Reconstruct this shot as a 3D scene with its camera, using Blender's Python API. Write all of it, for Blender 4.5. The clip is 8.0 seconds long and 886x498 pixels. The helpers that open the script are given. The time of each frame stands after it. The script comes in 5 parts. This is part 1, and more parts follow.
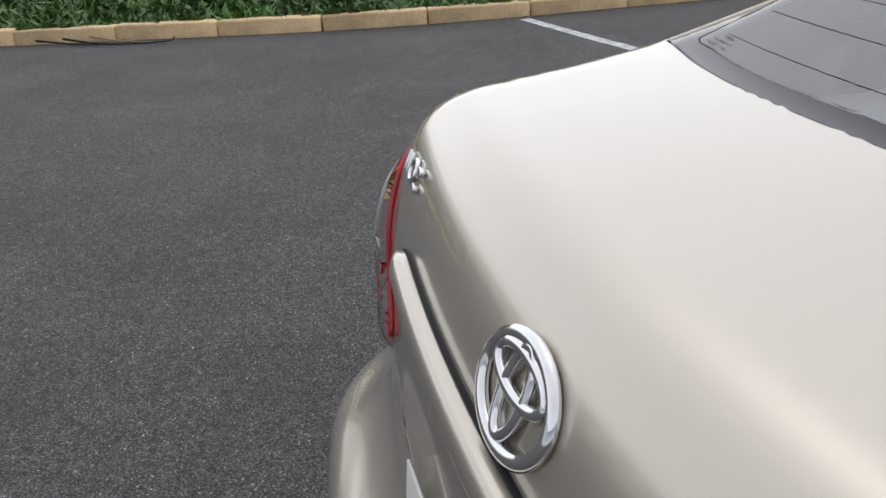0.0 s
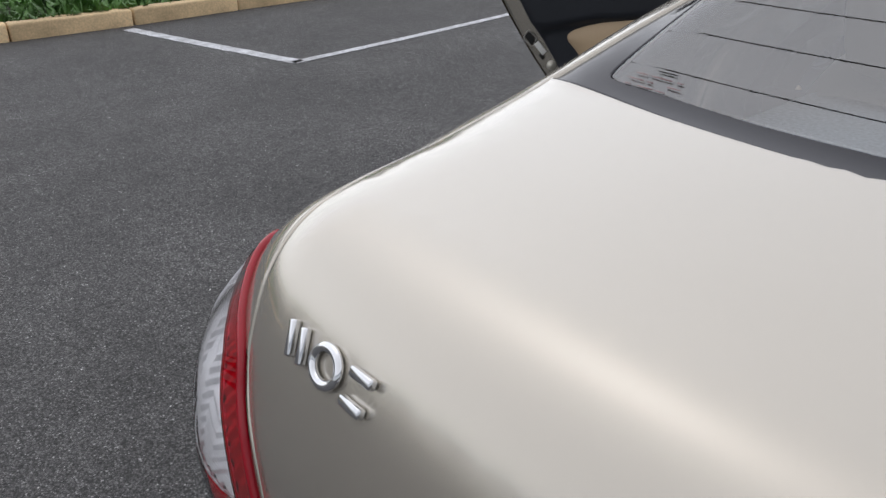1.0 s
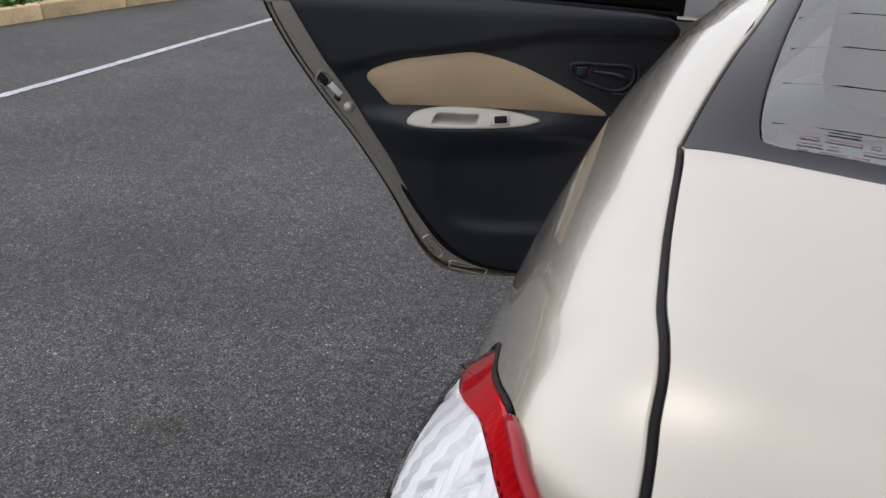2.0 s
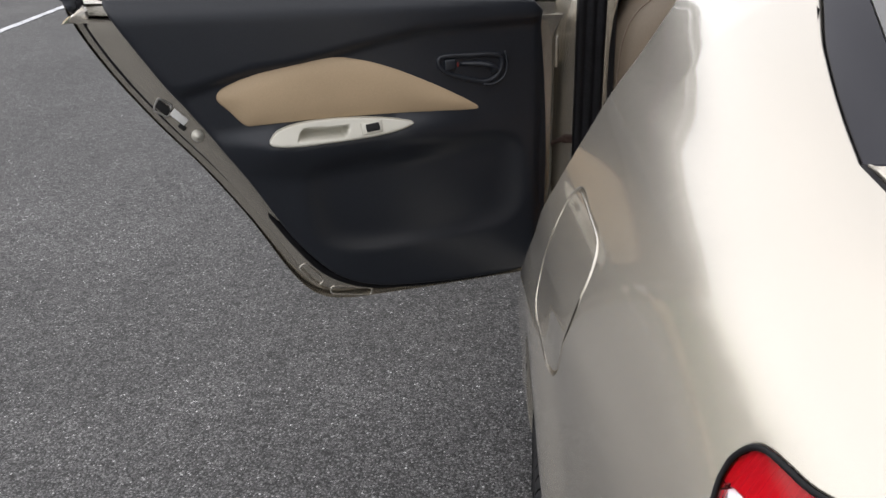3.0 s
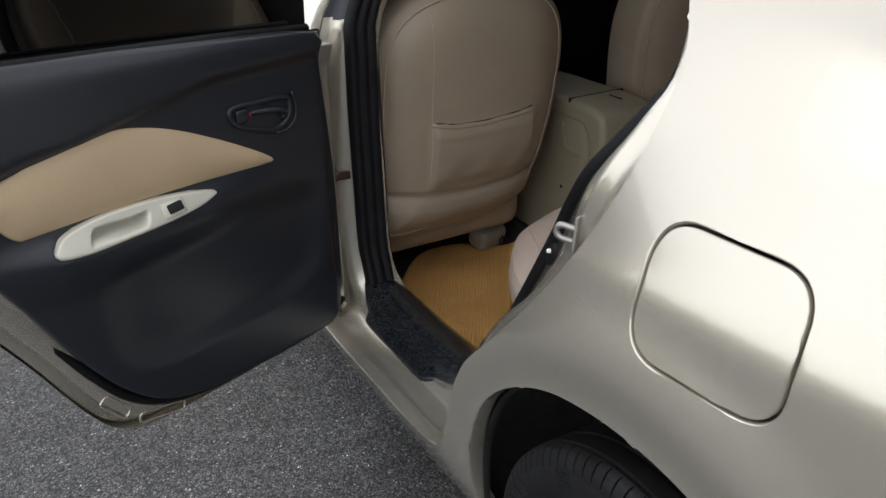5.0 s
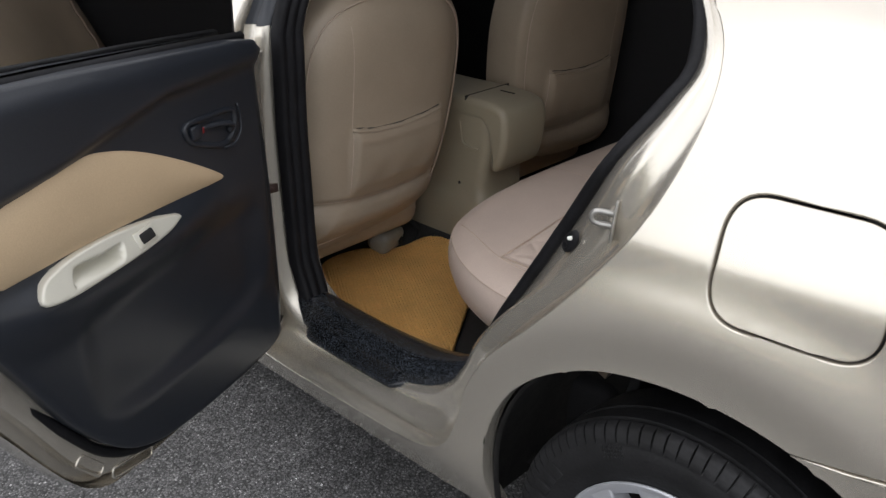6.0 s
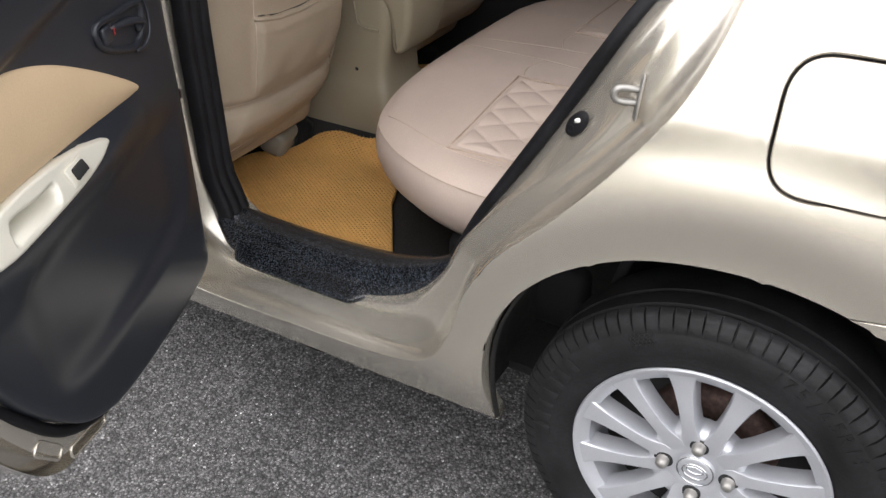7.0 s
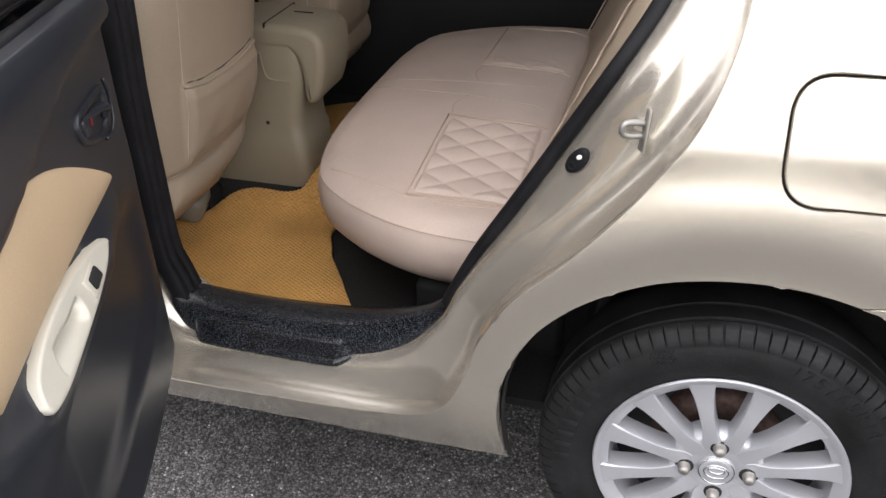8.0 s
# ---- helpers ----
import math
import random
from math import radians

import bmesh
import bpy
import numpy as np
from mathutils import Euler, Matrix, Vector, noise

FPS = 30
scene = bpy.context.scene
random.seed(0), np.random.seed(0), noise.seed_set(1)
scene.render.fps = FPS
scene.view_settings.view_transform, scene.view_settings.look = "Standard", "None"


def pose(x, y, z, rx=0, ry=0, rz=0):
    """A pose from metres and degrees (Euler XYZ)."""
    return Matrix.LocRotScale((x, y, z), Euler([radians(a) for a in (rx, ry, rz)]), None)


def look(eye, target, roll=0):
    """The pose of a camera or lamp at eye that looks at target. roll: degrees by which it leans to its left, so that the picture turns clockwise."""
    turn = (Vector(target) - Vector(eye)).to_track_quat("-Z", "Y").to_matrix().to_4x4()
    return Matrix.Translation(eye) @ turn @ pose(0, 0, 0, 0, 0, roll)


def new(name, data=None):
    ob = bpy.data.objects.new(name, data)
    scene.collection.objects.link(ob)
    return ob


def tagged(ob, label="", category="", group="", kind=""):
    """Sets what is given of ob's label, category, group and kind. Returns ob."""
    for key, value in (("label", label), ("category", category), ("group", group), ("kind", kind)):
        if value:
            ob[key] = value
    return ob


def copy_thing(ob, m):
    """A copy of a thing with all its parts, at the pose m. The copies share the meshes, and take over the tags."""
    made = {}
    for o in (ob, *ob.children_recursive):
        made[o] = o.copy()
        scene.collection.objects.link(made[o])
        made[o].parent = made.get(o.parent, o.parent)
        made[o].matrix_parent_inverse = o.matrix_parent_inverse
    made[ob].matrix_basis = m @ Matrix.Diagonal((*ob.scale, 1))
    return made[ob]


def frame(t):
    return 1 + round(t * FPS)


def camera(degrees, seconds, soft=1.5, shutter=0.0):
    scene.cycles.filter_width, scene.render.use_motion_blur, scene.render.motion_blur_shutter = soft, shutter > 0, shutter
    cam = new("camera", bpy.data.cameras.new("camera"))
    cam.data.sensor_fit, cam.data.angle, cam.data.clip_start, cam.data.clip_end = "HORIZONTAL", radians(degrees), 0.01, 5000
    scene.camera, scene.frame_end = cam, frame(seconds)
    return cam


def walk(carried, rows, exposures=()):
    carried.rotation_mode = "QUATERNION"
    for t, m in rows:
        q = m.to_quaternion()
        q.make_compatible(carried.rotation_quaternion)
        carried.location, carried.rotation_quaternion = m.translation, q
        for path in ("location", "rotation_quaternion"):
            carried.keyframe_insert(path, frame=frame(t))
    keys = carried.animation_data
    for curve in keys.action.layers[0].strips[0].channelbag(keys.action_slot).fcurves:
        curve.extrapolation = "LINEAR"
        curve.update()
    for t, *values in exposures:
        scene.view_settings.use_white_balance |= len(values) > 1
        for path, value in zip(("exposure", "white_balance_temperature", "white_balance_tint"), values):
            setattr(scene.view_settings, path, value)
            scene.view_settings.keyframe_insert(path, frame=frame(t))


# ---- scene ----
cam = camera(55.3, 8.0)
PATH = [
    (0, (0.457, -0.944, 1.32), (-1.32, -0.523, 0.506), -3.3),
    (0.5, (0.25, -1.01, 1.303), (-1.38, -0.2, 0.474), -2.7),
    (1, (-0.036, -0.995, 1.303), (-1.407, 0.186, 0.451), -1.8),
    (1.5, (-0.277, -1.052, 1.304), (-1.32, 0.435, 0.468), -0.7),
    (1.7, (-0.358, -1.062, 1.296), (-1.284, 0.518, 0.49), 0.6),
    (2.8, (-0.793, -0.985, 1.316), (-1.082, 0.801, 0.464), -2.6),
    (3, (-0.821, -0.957, 1.307), (-1.025, 0.84, 0.452), -2.1),
    (3.5, (-0.974, -0.94, 1.317), (-0.81, 0.862, 0.466), -1.2),
    (4, (-1.132, -0.921, 1.328), (-0.696, 0.836, 0.478), -1.4),
    (4.5, (-1.27, -0.79, 1.312), (-0.645, 0.909, 0.462), -2.5),
    (5, (-1.392, -0.64, 1.323), (-0.54, 0.951, 0.461), -1.8),
    (5.2, (-1.455, -0.588, 1.321), (-0.487, 0.938, 0.463), -1.0),
    (6.3, (-1.737, -0.315, 1.326), (-0.388, 0.85, 0.418), -1.0),
    (6.5, (-1.742, -0.235, 1.305), (-0.365, 0.855, 0.348), -1.2),
    (7, (-1.754, -0.108, 1.286), (-0.311, 0.721, 0.177), -0.1),
    (7.5, (-1.798, 0.031, 1.293), (-0.269, 0.609, 0.139), 0.8),
    (8, (-1.831, 0.149, 1.323), (-0.208, 0.621, 0.253), -1.0),
]
walk(cam, [(t, look(eye, target, roll)) for t, eye, target, roll in PATH], [(0, 0.20, 6400, 12), (1.5, 0.20, 6290, 12), (3, 0.86, 6520, 12), (4.5, 0.80, 6350, 9), (5.2, 0.92, 6350, 9), (6.5, 1.36, 6500, 12), (7, 1.76, 6600, 12), (7.5, 1.79, 6580, 11), (8, 1.70, 6650, 14)])

# ---- sky, sun and exposure ----
world = bpy.data.worlds.new("overcast sky")
scene.world = world
world.use_nodes = True
_n, _l = world.node_tree.nodes, world.node_tree.links
_n.clear()
_sky = _n.new("ShaderNodeTexSky")
_sky.sky_type, _sky.sun_disc = "NISHITA", False
_sky.sun_elevation, _sky.sun_rotation = radians(58), radians(285)
_sky.air_density, _sky.dust_density, _sky.ozone_density = 1.0, 1.0, 1.0
_hsv = _n.new("ShaderNodeHueSaturation")
_hsv.inputs["Saturation"].default_value = 0.22
_bg = _n.new("ShaderNodeBackground")
_bg.inputs["Strength"].default_value = 0.09
_out = _n.new("ShaderNodeOutputWorld")
_l.new(_sky.outputs[0], _hsv.inputs["Color"])
_l.new(_hsv.outputs[0], _bg.inputs["Color"])
_l.new(_bg.outputs[0], _out.inputs["Surface"])

sun = new("sun", bpy.data.lights.new("sun", "SUN"))
sun.data.energy, sun.data.angle, sun.data.color = 1.5, radians(150), (1.0, 0.99, 0.985)
sun.matrix_world = look((-2.2, 0.6, 9), (0, 0, 0))

# ---- materials ----
def material(name, color, rough=0.5, metal=0.0, grain=0.0, scale=40.0, bump=0.0, bump_scale=None, spots=0.0, spot_scale=3.0, coat=0.0, spec=0.5, random_tint=0.0):
    """A surface with a fine grain, broad stains and a fine relief, all at real size."""
    m = bpy.data.materials.new(name)
    m.use_nodes = True
    nt = m.node_tree
    n, l = nt.nodes, nt.links
    b = n["Principled BSDF"]
    b.inputs["Roughness"].default_value = rough
    b.inputs["Metallic"].default_value = metal
    b.inputs["Coat Weight"].default_value = coat
    b.inputs["Coat Roughness"].default_value = 0.06
    b.inputs["Specular IOR Level"].default_value = spec
    b.inputs["Base Color"].default_value = (*color, 1)
    co = n.new("ShaderNodeTexCoord")
    last = None

    def noise_at(s, detail=4.0):
        t = n.new("ShaderNodeTexNoise")
        t.inputs["Scale"].default_value, t.inputs["Detail"].default_value = s, detail
        l.new(co.outputs["Object"], t.inputs["Vector"])
        return t.outputs["Fac"]

    def mixed(fac, amount, before):
        r = n.new("ShaderNodeMapRange")
        r.inputs["From Min"].default_value, r.inputs["From Max"].default_value = 0.3, 0.7
        r.inputs["To Min"].default_value, r.inputs["To Max"].default_value = 1 - amount, 1 + amount
        l.new(fac, r.inputs["Value"])
        v = n.new("ShaderNodeVectorMath")
        v.operation = "SCALE"
        if before is None:
            v.inputs[0].default_value = color
        else:
            l.new(before, v.inputs[0])
        l.new(r.outputs[0], v.inputs["Scale"])
        return v.outputs[0]

    if grain:
        last = mixed(noise_at(scale), grain, last)
    if spots:
        last = mixed(noise_at(spot_scale, 5.0), spots, last)
    if random_tint:
        info = n.new("ShaderNodeObjectInfo")
        last = mixed(info.outputs["Random"], random_tint, last)
    if last is not None:
        l.new(last, b.inputs["Base Color"])
    if bump:
        bu = n.new("ShaderNodeBump")
        bu.inputs["Strength"].default_value, bu.inputs["Distance"].default_value = bump, 0.002
        l.new(noise_at(bump_scale or scale), bu.inputs["Height"])
        l.new(bu.outputs[0], b.inputs["Normal"])
    return m


def glints(m, scale, share, gain):
    """Adds pale flecks to a material's colour."""
    n, l = m.node_tree.nodes, m.node_tree.links
    b = n["Principled BSDF"]
    before = b.inputs["Base Color"].links[0].from_socket
    co, v, s = n.new("ShaderNodeTexCoord"), n.new("ShaderNodeTexVoronoi"), n.new("ShaderNodeSeparateColor")
    v.inputs["Scale"].default_value = scale
    l.new(co.outputs["Object"], v.inputs["Vector"])
    l.new(v.outputs["Color"], s.inputs[0])
    r = n.new("ShaderNodeMapRange")
    r.inputs["From Min"].default_value, r.inputs["From Max"].default_value, r.inputs["To Min"].default_value, r.inputs["To Max"].default_value = 1 - share, 1.0, 1.0, gain
    l.new(s.outputs[0], r.inputs["Value"])
    k = n.new("ShaderNodeVectorMath")
    k.operation = "SCALE"
    l.new(before, k.inputs[0])
    l.new(r.outputs[0], k.inputs["Scale"])
    l.new(k.outputs[0], b.inputs["Base Color"])


def car_paint(name, color):
    """Champagne metallic lacquer: fine flakes under a clear coat, a little road dust."""
    m = material(name, color, rough=0.27, metal=0.72, grain=0.02, scale=900, spots=0.03, spot_scale=2.5, coat=1.0)
    return m


PAINT = car_paint("champagne paint", (0.555, 0.515, 0.443))
BLACK_TRIM = material("black plastic trim", (0.0150, 0.0178, 0.0240), rough=0.37, grain=0.2, scale=600, bump=0.06, bump_scale=900, spots=0.12, spec=0.54)
RUBBER = material("black rubber", (0.007, 0.007, 0.0085), rough=0.6, grain=0.3, scale=200, spots=0.4, spot_scale=14, spec=0.22)
# near black, for plain black parts and for shade painted into recesses
DARK = material("shade and black parts", (0.008, 0.008, 0.008), rough=0.8, spots=0.2)
CHROME = material("chrome", (0.75, 0.76, 0.78), rough=0.07, metal=1.0, spots=0.04, spot_scale=60)
TAN = material("tan vinyl", (0.53, 0.395, 0.25), rough=0.55, grain=0.05, scale=500, bump=0.1, bump_scale=700, spots=0.06, spot_scale=5)
SILVER_BEIGE = material("beige satin plastic", (0.62, 0.60, 0.52), rough=0.38, metal=0.25, grain=0.03, scale=700, spots=0.04)
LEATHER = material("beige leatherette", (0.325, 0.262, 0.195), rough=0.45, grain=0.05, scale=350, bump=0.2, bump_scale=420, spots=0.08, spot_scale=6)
CONSOLE = material("olive beige plastic", (0.27, 0.235, 0.17), rough=0.42, grain=0.05, scale=500, bump=0.08, bump_scale=600, spots=0.06)


STEEL = material("dull zinc steel", (0.34, 0.33, 0.31), rough=0.45, metal=0.8, spots=0.2, spot_scale=40)


# ---- building helpers ----
def mesh_of(name, verts, faces, mat, normals=None, smooth=True):
    me = bpy.data.meshes.new(name)
    me.from_pydata([tuple(map(float, v)) for v in verts], [], [tuple(map(int, f)) for f in faces])
    me.materials.append(mat)
    if smooth:
        me.polygons.foreach_set("use_smooth", [True] * len(me.polygons))
    me.update()
    if normals is not None:
        me.normals_split_custom_set_from_vertices([tuple(map(float, v)) for v in normals])
    return me


def hung(ob, parent, label=""):
    if parent is not None:
        ob.parent = parent
    return tagged(ob, label)


def part_mesh(name, verts, faces, mat, parent=None, label="", normals=None, smooth=True, sharp=None):
    me = mesh_of(name, verts, faces, mat, normals, smooth)
    if sharp:
        me.set_sharp_from_angle(angle=radians(sharp))
    return hung(new(name, me), parent, label)


def part(name, bm, mat, parent=None, label="", smooth=True, sharp=None):
    """Links a bmesh as one mesh object under a thing or a part."""
    me = bpy.data.meshes.new(name)
    bmesh.ops.recalc_face_normals(bm, faces=bm.faces)
    bm.to_mesh(me)
    bm.free()
    me.materials.append(mat)
    if smooth:
        me.polygons.foreach_set("use_smooth", [True] * len(me.polygons))
        if sharp:
            me.set_sharp_from_angle(angle=radians(sharp))
    return hung(new(name, me), parent, label)


def thing(name, label, category, group="", at=None):
    ob = new(name)
    if at is not None:
        ob.matrix_world = at
    return tagged(ob, label, category, group)


def box(size, at=(0, 0, 0), bevel=0.004, seg=2, turn=(0, 0, 0)):
    """A rounded block as a bmesh."""
    bm = bmesh.new()
    bmesh.ops.create_cube(bm, size=1, matrix=Matrix.Diagonal((*size, 1)))
    if bevel:
        bmesh.ops.bevel(bm, geom=bm.edges[:], offset=min(bevel, min(size) * 0.49), segments=seg, affect="EDGES", profile=0.5)
    bmesh.ops.transform(bm, matrix=pose(*at, *turn), verts=bm.verts)
    return bm


def smooth_line(points, n=8, closed=False):
    """Catmull-Rom through the points."""
    p = np.array(points, float)
    out = []
    count = len(p)
    for i in range(count if closed else count - 1):
        a, b, c, d = (p[(i + k) % count] if closed else p[min(max(i + k, 0), count - 1)] for k in (-1, 0, 1, 2))
        for s in np.arange(n) / n:
            out.append(0.5 * (2 * b + (c - a) * s + (2 * a - 5 * b + 4 * c - d) * s**2 + (3 * b - a - 3 * c + d) * s**3))
    if not closed:
        out.append(p[-1])
    return np.array(out)


def tube_bm(path, radius, sides=8, closed=False, flat=1.0, bm=None):
    """A rod along a path; flat squeezes it along its second axis."""
    bm = bm or bmesh.new()
    path = [Vector(p) for p in path]
    rings, up = [], Vector((0.13, 0.21, 0.97))
    count = len(path)
    for i, p in enumerate(path):
        a = path[(i - 1) % count] if closed else path[max(i - 1, 0)]
        b = path[(i + 1) % count] if closed else path[min(i + 1, count - 1)]
        t = (b - a).normalized()
        u = (up - up.dot(t) * t).normalized()
        w = t.cross(u)
        r = radius(i / max(count - 1, 1)) if callable(radius) else radius
        rings.append([bm.verts.new(p + (u * math.cos(k) * flat + w * math.sin(k)) * r) for k in np.arange(sides) * 2 * math.pi / sides])
    for i in range(count if closed else count - 1):
        a, b = rings[i], rings[(i + 1) % count]
        for k in range(sides):
            bm.faces.new((a[k], a[(k + 1) % sides], b[(k + 1) % sides], b[k]))
    if not closed:
        bm.faces.new(rings[0][::-1])
        bm.faces.new(rings[-1])
    return bm


def lathe(profile, segments=48, closed=False):
    """Turns (radius, along) pairs about the local z axis."""
    bm = bmesh.new()
    rings = []
    for r, h in profile:
        rings.append([bm.verts.new((r * math.cos(a), r * math.sin(a), h)) for a in np.arange(segments) * 2 * math.pi / segments])
    for a, b in zip(rings, rings[1:] + ([rings[0]] if closed else [])):
        for k in range(segments):
            bm.faces.new((a[k], a[(k + 1) % segments], b[(k + 1) % segments], b[k]))
    return bm


def grid_faces(rows, cols, wrap=False):
    out = []
    for i in range(rows - 1):
        for j in range(cols if wrap else cols - 1):
            k = (j + 1) % cols
            out.append((i * cols + j, i * cols + k, (i + 1) * cols + k, (i + 1) * cols + j))
    return out


def inside(points, poly):
    """Which of the 2D points lie inside the polygon."""
    x, y = points[:, 0], points[:, 1]
    out = np.zeros(len(points), bool)
    px, py = poly[:, 0], poly[:, 1]
    qx, qy = np.roll(px, -1), np.roll(py, -1)
    for a, b, c, d in zip(px, py, qx, qy):
        cross = ((b > y) != (d > y)) & (x < (c - a) * (y - b) / (d - b + 1e-15) + a)
        out ^= cross
    return out


def rounded(corners, radius, n=6):
    """A polygon with rounded corners."""
    p = [np.array(c, float) for c in corners]
    out = []
    for i, b in enumerate(p):
        a, c = p[i - 1], p[(i + 1) % len(p)]
        u, v = (a - b) / np.linalg.norm(a - b), (c - b) / np.linalg.norm(c - b)
        for s in np.linspace(0, 1, n + 1):
            out.append(b + u * radius * (1 - s) ** 2 + v * radius * s**2)
    return np.array(out)


def inset(line, d):
    prev, nxt = np.roll(line, 1, 0), np.roll(line, -1, 0)
    t = nxt - prev
    nrm = np.stack([-t[:, 1], t[:, 0]], 1)
    nrm /= np.linalg.norm(nrm, axis=1, keepdims=True) + 1e-9
    if not inside(line + nrm * 0.002, line).mean() > 0.5:
        nrm = -nrm
    return line + nrm * d


def edge_distance(q, ring):
    out = np.full(len(q), 9.0)
    for a, b in zip(ring, np.roll(ring, -1, 0)):
        d = b - a
        t = np.clip(((q - a) @ d) / (d @ d + 1e-12), 0, 1)
        out = np.minimum(out, np.linalg.norm(q - a - t[:, None] * d, axis=1))
    return out
# ---- the form of the car's skin: negative inside, zero on the surface ----
# the car points along +y, its left side lies at -x, the rear axle at y = 0
HEART = np.array([0.0, -0.1, 0.72])


def ramp(v, a, b):
    t = np.clip((v - a) / (b - a), 0, 1)
    return t * t * (3 - 2 * t)


def smax(a, b, k):
    h = np.maximum(k - np.abs(a - b), 0) / k
    return np.maximum(a, b) + h * h * k / 4


def smin(a, b, k):
    return -smax(-a, -b, k)


def spline(v, knots):
    """A smooth curve through (place, value) knots."""
    kx, ky = np.array(knots, float).T
    m = np.gradient(ky, kx)
    v = np.clip(v, kx[0], kx[-1])
    i = np.clip(np.searchsorted(kx, v) - 1, 0, len(kx) - 2)
    h = kx[i + 1] - kx[i]
    t = (v - kx[i]) / h
    return ((2 * t**3 - 3 * t**2 + 1) * ky[i] + (t**3 - 2 * t**2 + t) * h * m[i]
            + (3 * t**2 - 2 * t**3) * ky[i + 1] + (t**3 - t**2) * h * m[i + 1])


FLANK = [(0.1, -0.075), (0.2, -0.05), (0.30, -0.012), (0.45, 0.0), (0.62, 0.004), (0.8, -0.007), (0.86, -0.0165), (0.9, -0.0315), (1.0, -0.077), (1.1, -0.13), (1.2, -0.19)]
PLAN = [(-1.1, 0.658), (-0.7, 0.724), (-0.4, 0.769), (-0.2, 0.798), (0.0, 0.815), (0.35, 0.826), (1.2, 0.835), (2.6, 0.82), (3.2, 0.74), (3.5, 0.62)]
STERN = [(0.1, 0.845), (0.3, 0.895), (0.5, 0.938), (0.60, 0.936), (0.65, 0.920), (0.68, 0.884), (0.72, 0.851), (0.806, 0.833), (0.942, 0.819), (1.026, 0.788), (1.086, 0.747), (1.175, 0.66)]


def form(p):
    x, y, z = np.abs(p[..., 0]), p[..., 1], p[..., 2]
    side = x - spline(y, PLAN) - spline(z, FLANK)
    hub = np.hypot(y, z - 0.285)
    side = side + (0.011 * ramp(hub, 0.465, 0.385) - 0.010 * ramp(hub, 0.56, 0.46)) * ramp(z, 0.25, 0.4)
    rear = -y - spline(z, STERN) + 0.17 * x**2
    deck = z - 1.087 - 0.09 * np.minimum(y + 0.695, 0.6) + 0.04 * x**2
    bonnet = z - 1.05 + 0.16 * np.maximum(y - 2.0, 0) ** 1.5 + 0.10 * x**2
    top = np.where(y > 1.0, bonnet * ramp(y, 1.0, 1.6) + deck * (1 - ramp(y, 1.0, 1.6)), deck)
    at_side = ramp(side - rear, -0.05, 0.1)
    low = smax(smax(side, rear, 0.18 - 0.08 * ramp(z, 0.8, 1.04)), top, 0.045 + 0.06 * at_side)
    low = low + 0.009 * ramp(x, 0.49, 0.60) * ramp(-y, 0.36, 0.64) * ramp(z, 0.88, 1.0)
    low = low + 0.018 * ramp(x, 0.465, 0.56) * ramp(-y, 0.46, 0.61) * ramp(z, 0.61, 0.70) * (1 - ramp(z, 0.75, 0.87))
    low = smax(low, y - 3.30 + 0.25 * x**2, 0.25)
    yy = y + 0.460 - 0.27 * x**2
    back = (z - 1.099 - 0.44 * yy + 0.13 * np.maximum(yy, 0) ** 2) / 1.09
    wind = (z - 1.02 - 0.62 * (2.30 - y - 0.3 * x**2)) / 1.17
    cabin = smax(x - 0.625 + 0.42 * (z - 1.09), back, 0.12)
    cabin = smax(smax(cabin, wind, 0.1), z - 1.465 + 0.06 * x**2 + 0.05 * (y - 0.9) ** 2, 0.12)
    cabin = np.maximum(cabin, 0.96 - z)
    return smin(low, cabin, 0.002 + (0.028 + 0.09 * ramp(x, 0.5, 0.64)) * ramp(z, 0.96, 1.14) * ramp(y, -0.70, 0.10))


def cast(eye, way, far=2.6, steps=90):
    """The first crossing of the skin along rays from inside (or outside) the form."""
    way = np.asarray(way, float)
    eye = np.broadcast_to(np.asarray(eye, float), way.shape)
    first = form(eye) > 0
    lo, hi, done = np.zeros(len(way)), np.full(len(way), float(far)), np.zeros(len(way), bool)
    for n in range(1, steps + 1):
        s = far * n / steps
        hit = ~done & ((form(eye + way * s) > 0) != first)
        lo[hit], hi[hit] = s - far / steps, s
        done |= hit
    for _ in range(26):
        mid = (lo + hi) / 2
        same = (form(eye + way * mid[:, None]) > 0) == first
        lo, hi = np.where(same, mid, lo), np.where(same, hi, mid)
    return eye + way * lo[:, None], done


def gradient(p, e=0.002):
    g = np.stack([form(p + d) - form(p - d) for d in np.eye(3) * e], -1)
    return g / np.maximum(np.linalg.norm(g, axis=-1, keepdims=True), 1e-9)


# ---- the car's skin, laid out in panels ----
from mathutils.geometry import delaunay_2d_cdt

AXIS = np.array([-0.6, -0.55, 0.58])
AXIS = AXIS / np.linalg.norm(AXIS)
ACROSS = np.cross(AXIS, (0, 0, 1.0))
ACROSS /= np.linalg.norm(ACROSS)
UPWARD = np.cross(ACROSS, AXIS)


def chart(p):
    """Places on the skin, flattened about the left rear corner."""
    d = np.asarray(p, float) - HEART
    d /= np.linalg.norm(d, axis=-1, keepdims=True)
    return np.stack([d @ ACROSS, d @ UPWARD], -1) * (2 / (1 + d @ AXIS))[..., None]


def unchart(q):
    r2 = (q**2).sum(-1)[:, None] / 4
    d = (q[:, :1] * ACROSS + q[:, 1:] * UPWARD + AXIS * (1 - r2)) / (1 + r2)
    return cast(HEART, d)[0]


def on_flank(pairs):
    """(y, z) pairs carried outwards onto the left side."""
    p = np.array([(0.0, y, z) for y, z in pairs])
    return cast(p, np.tile((-1.0, 0, 0), (len(p), 1)))[0]


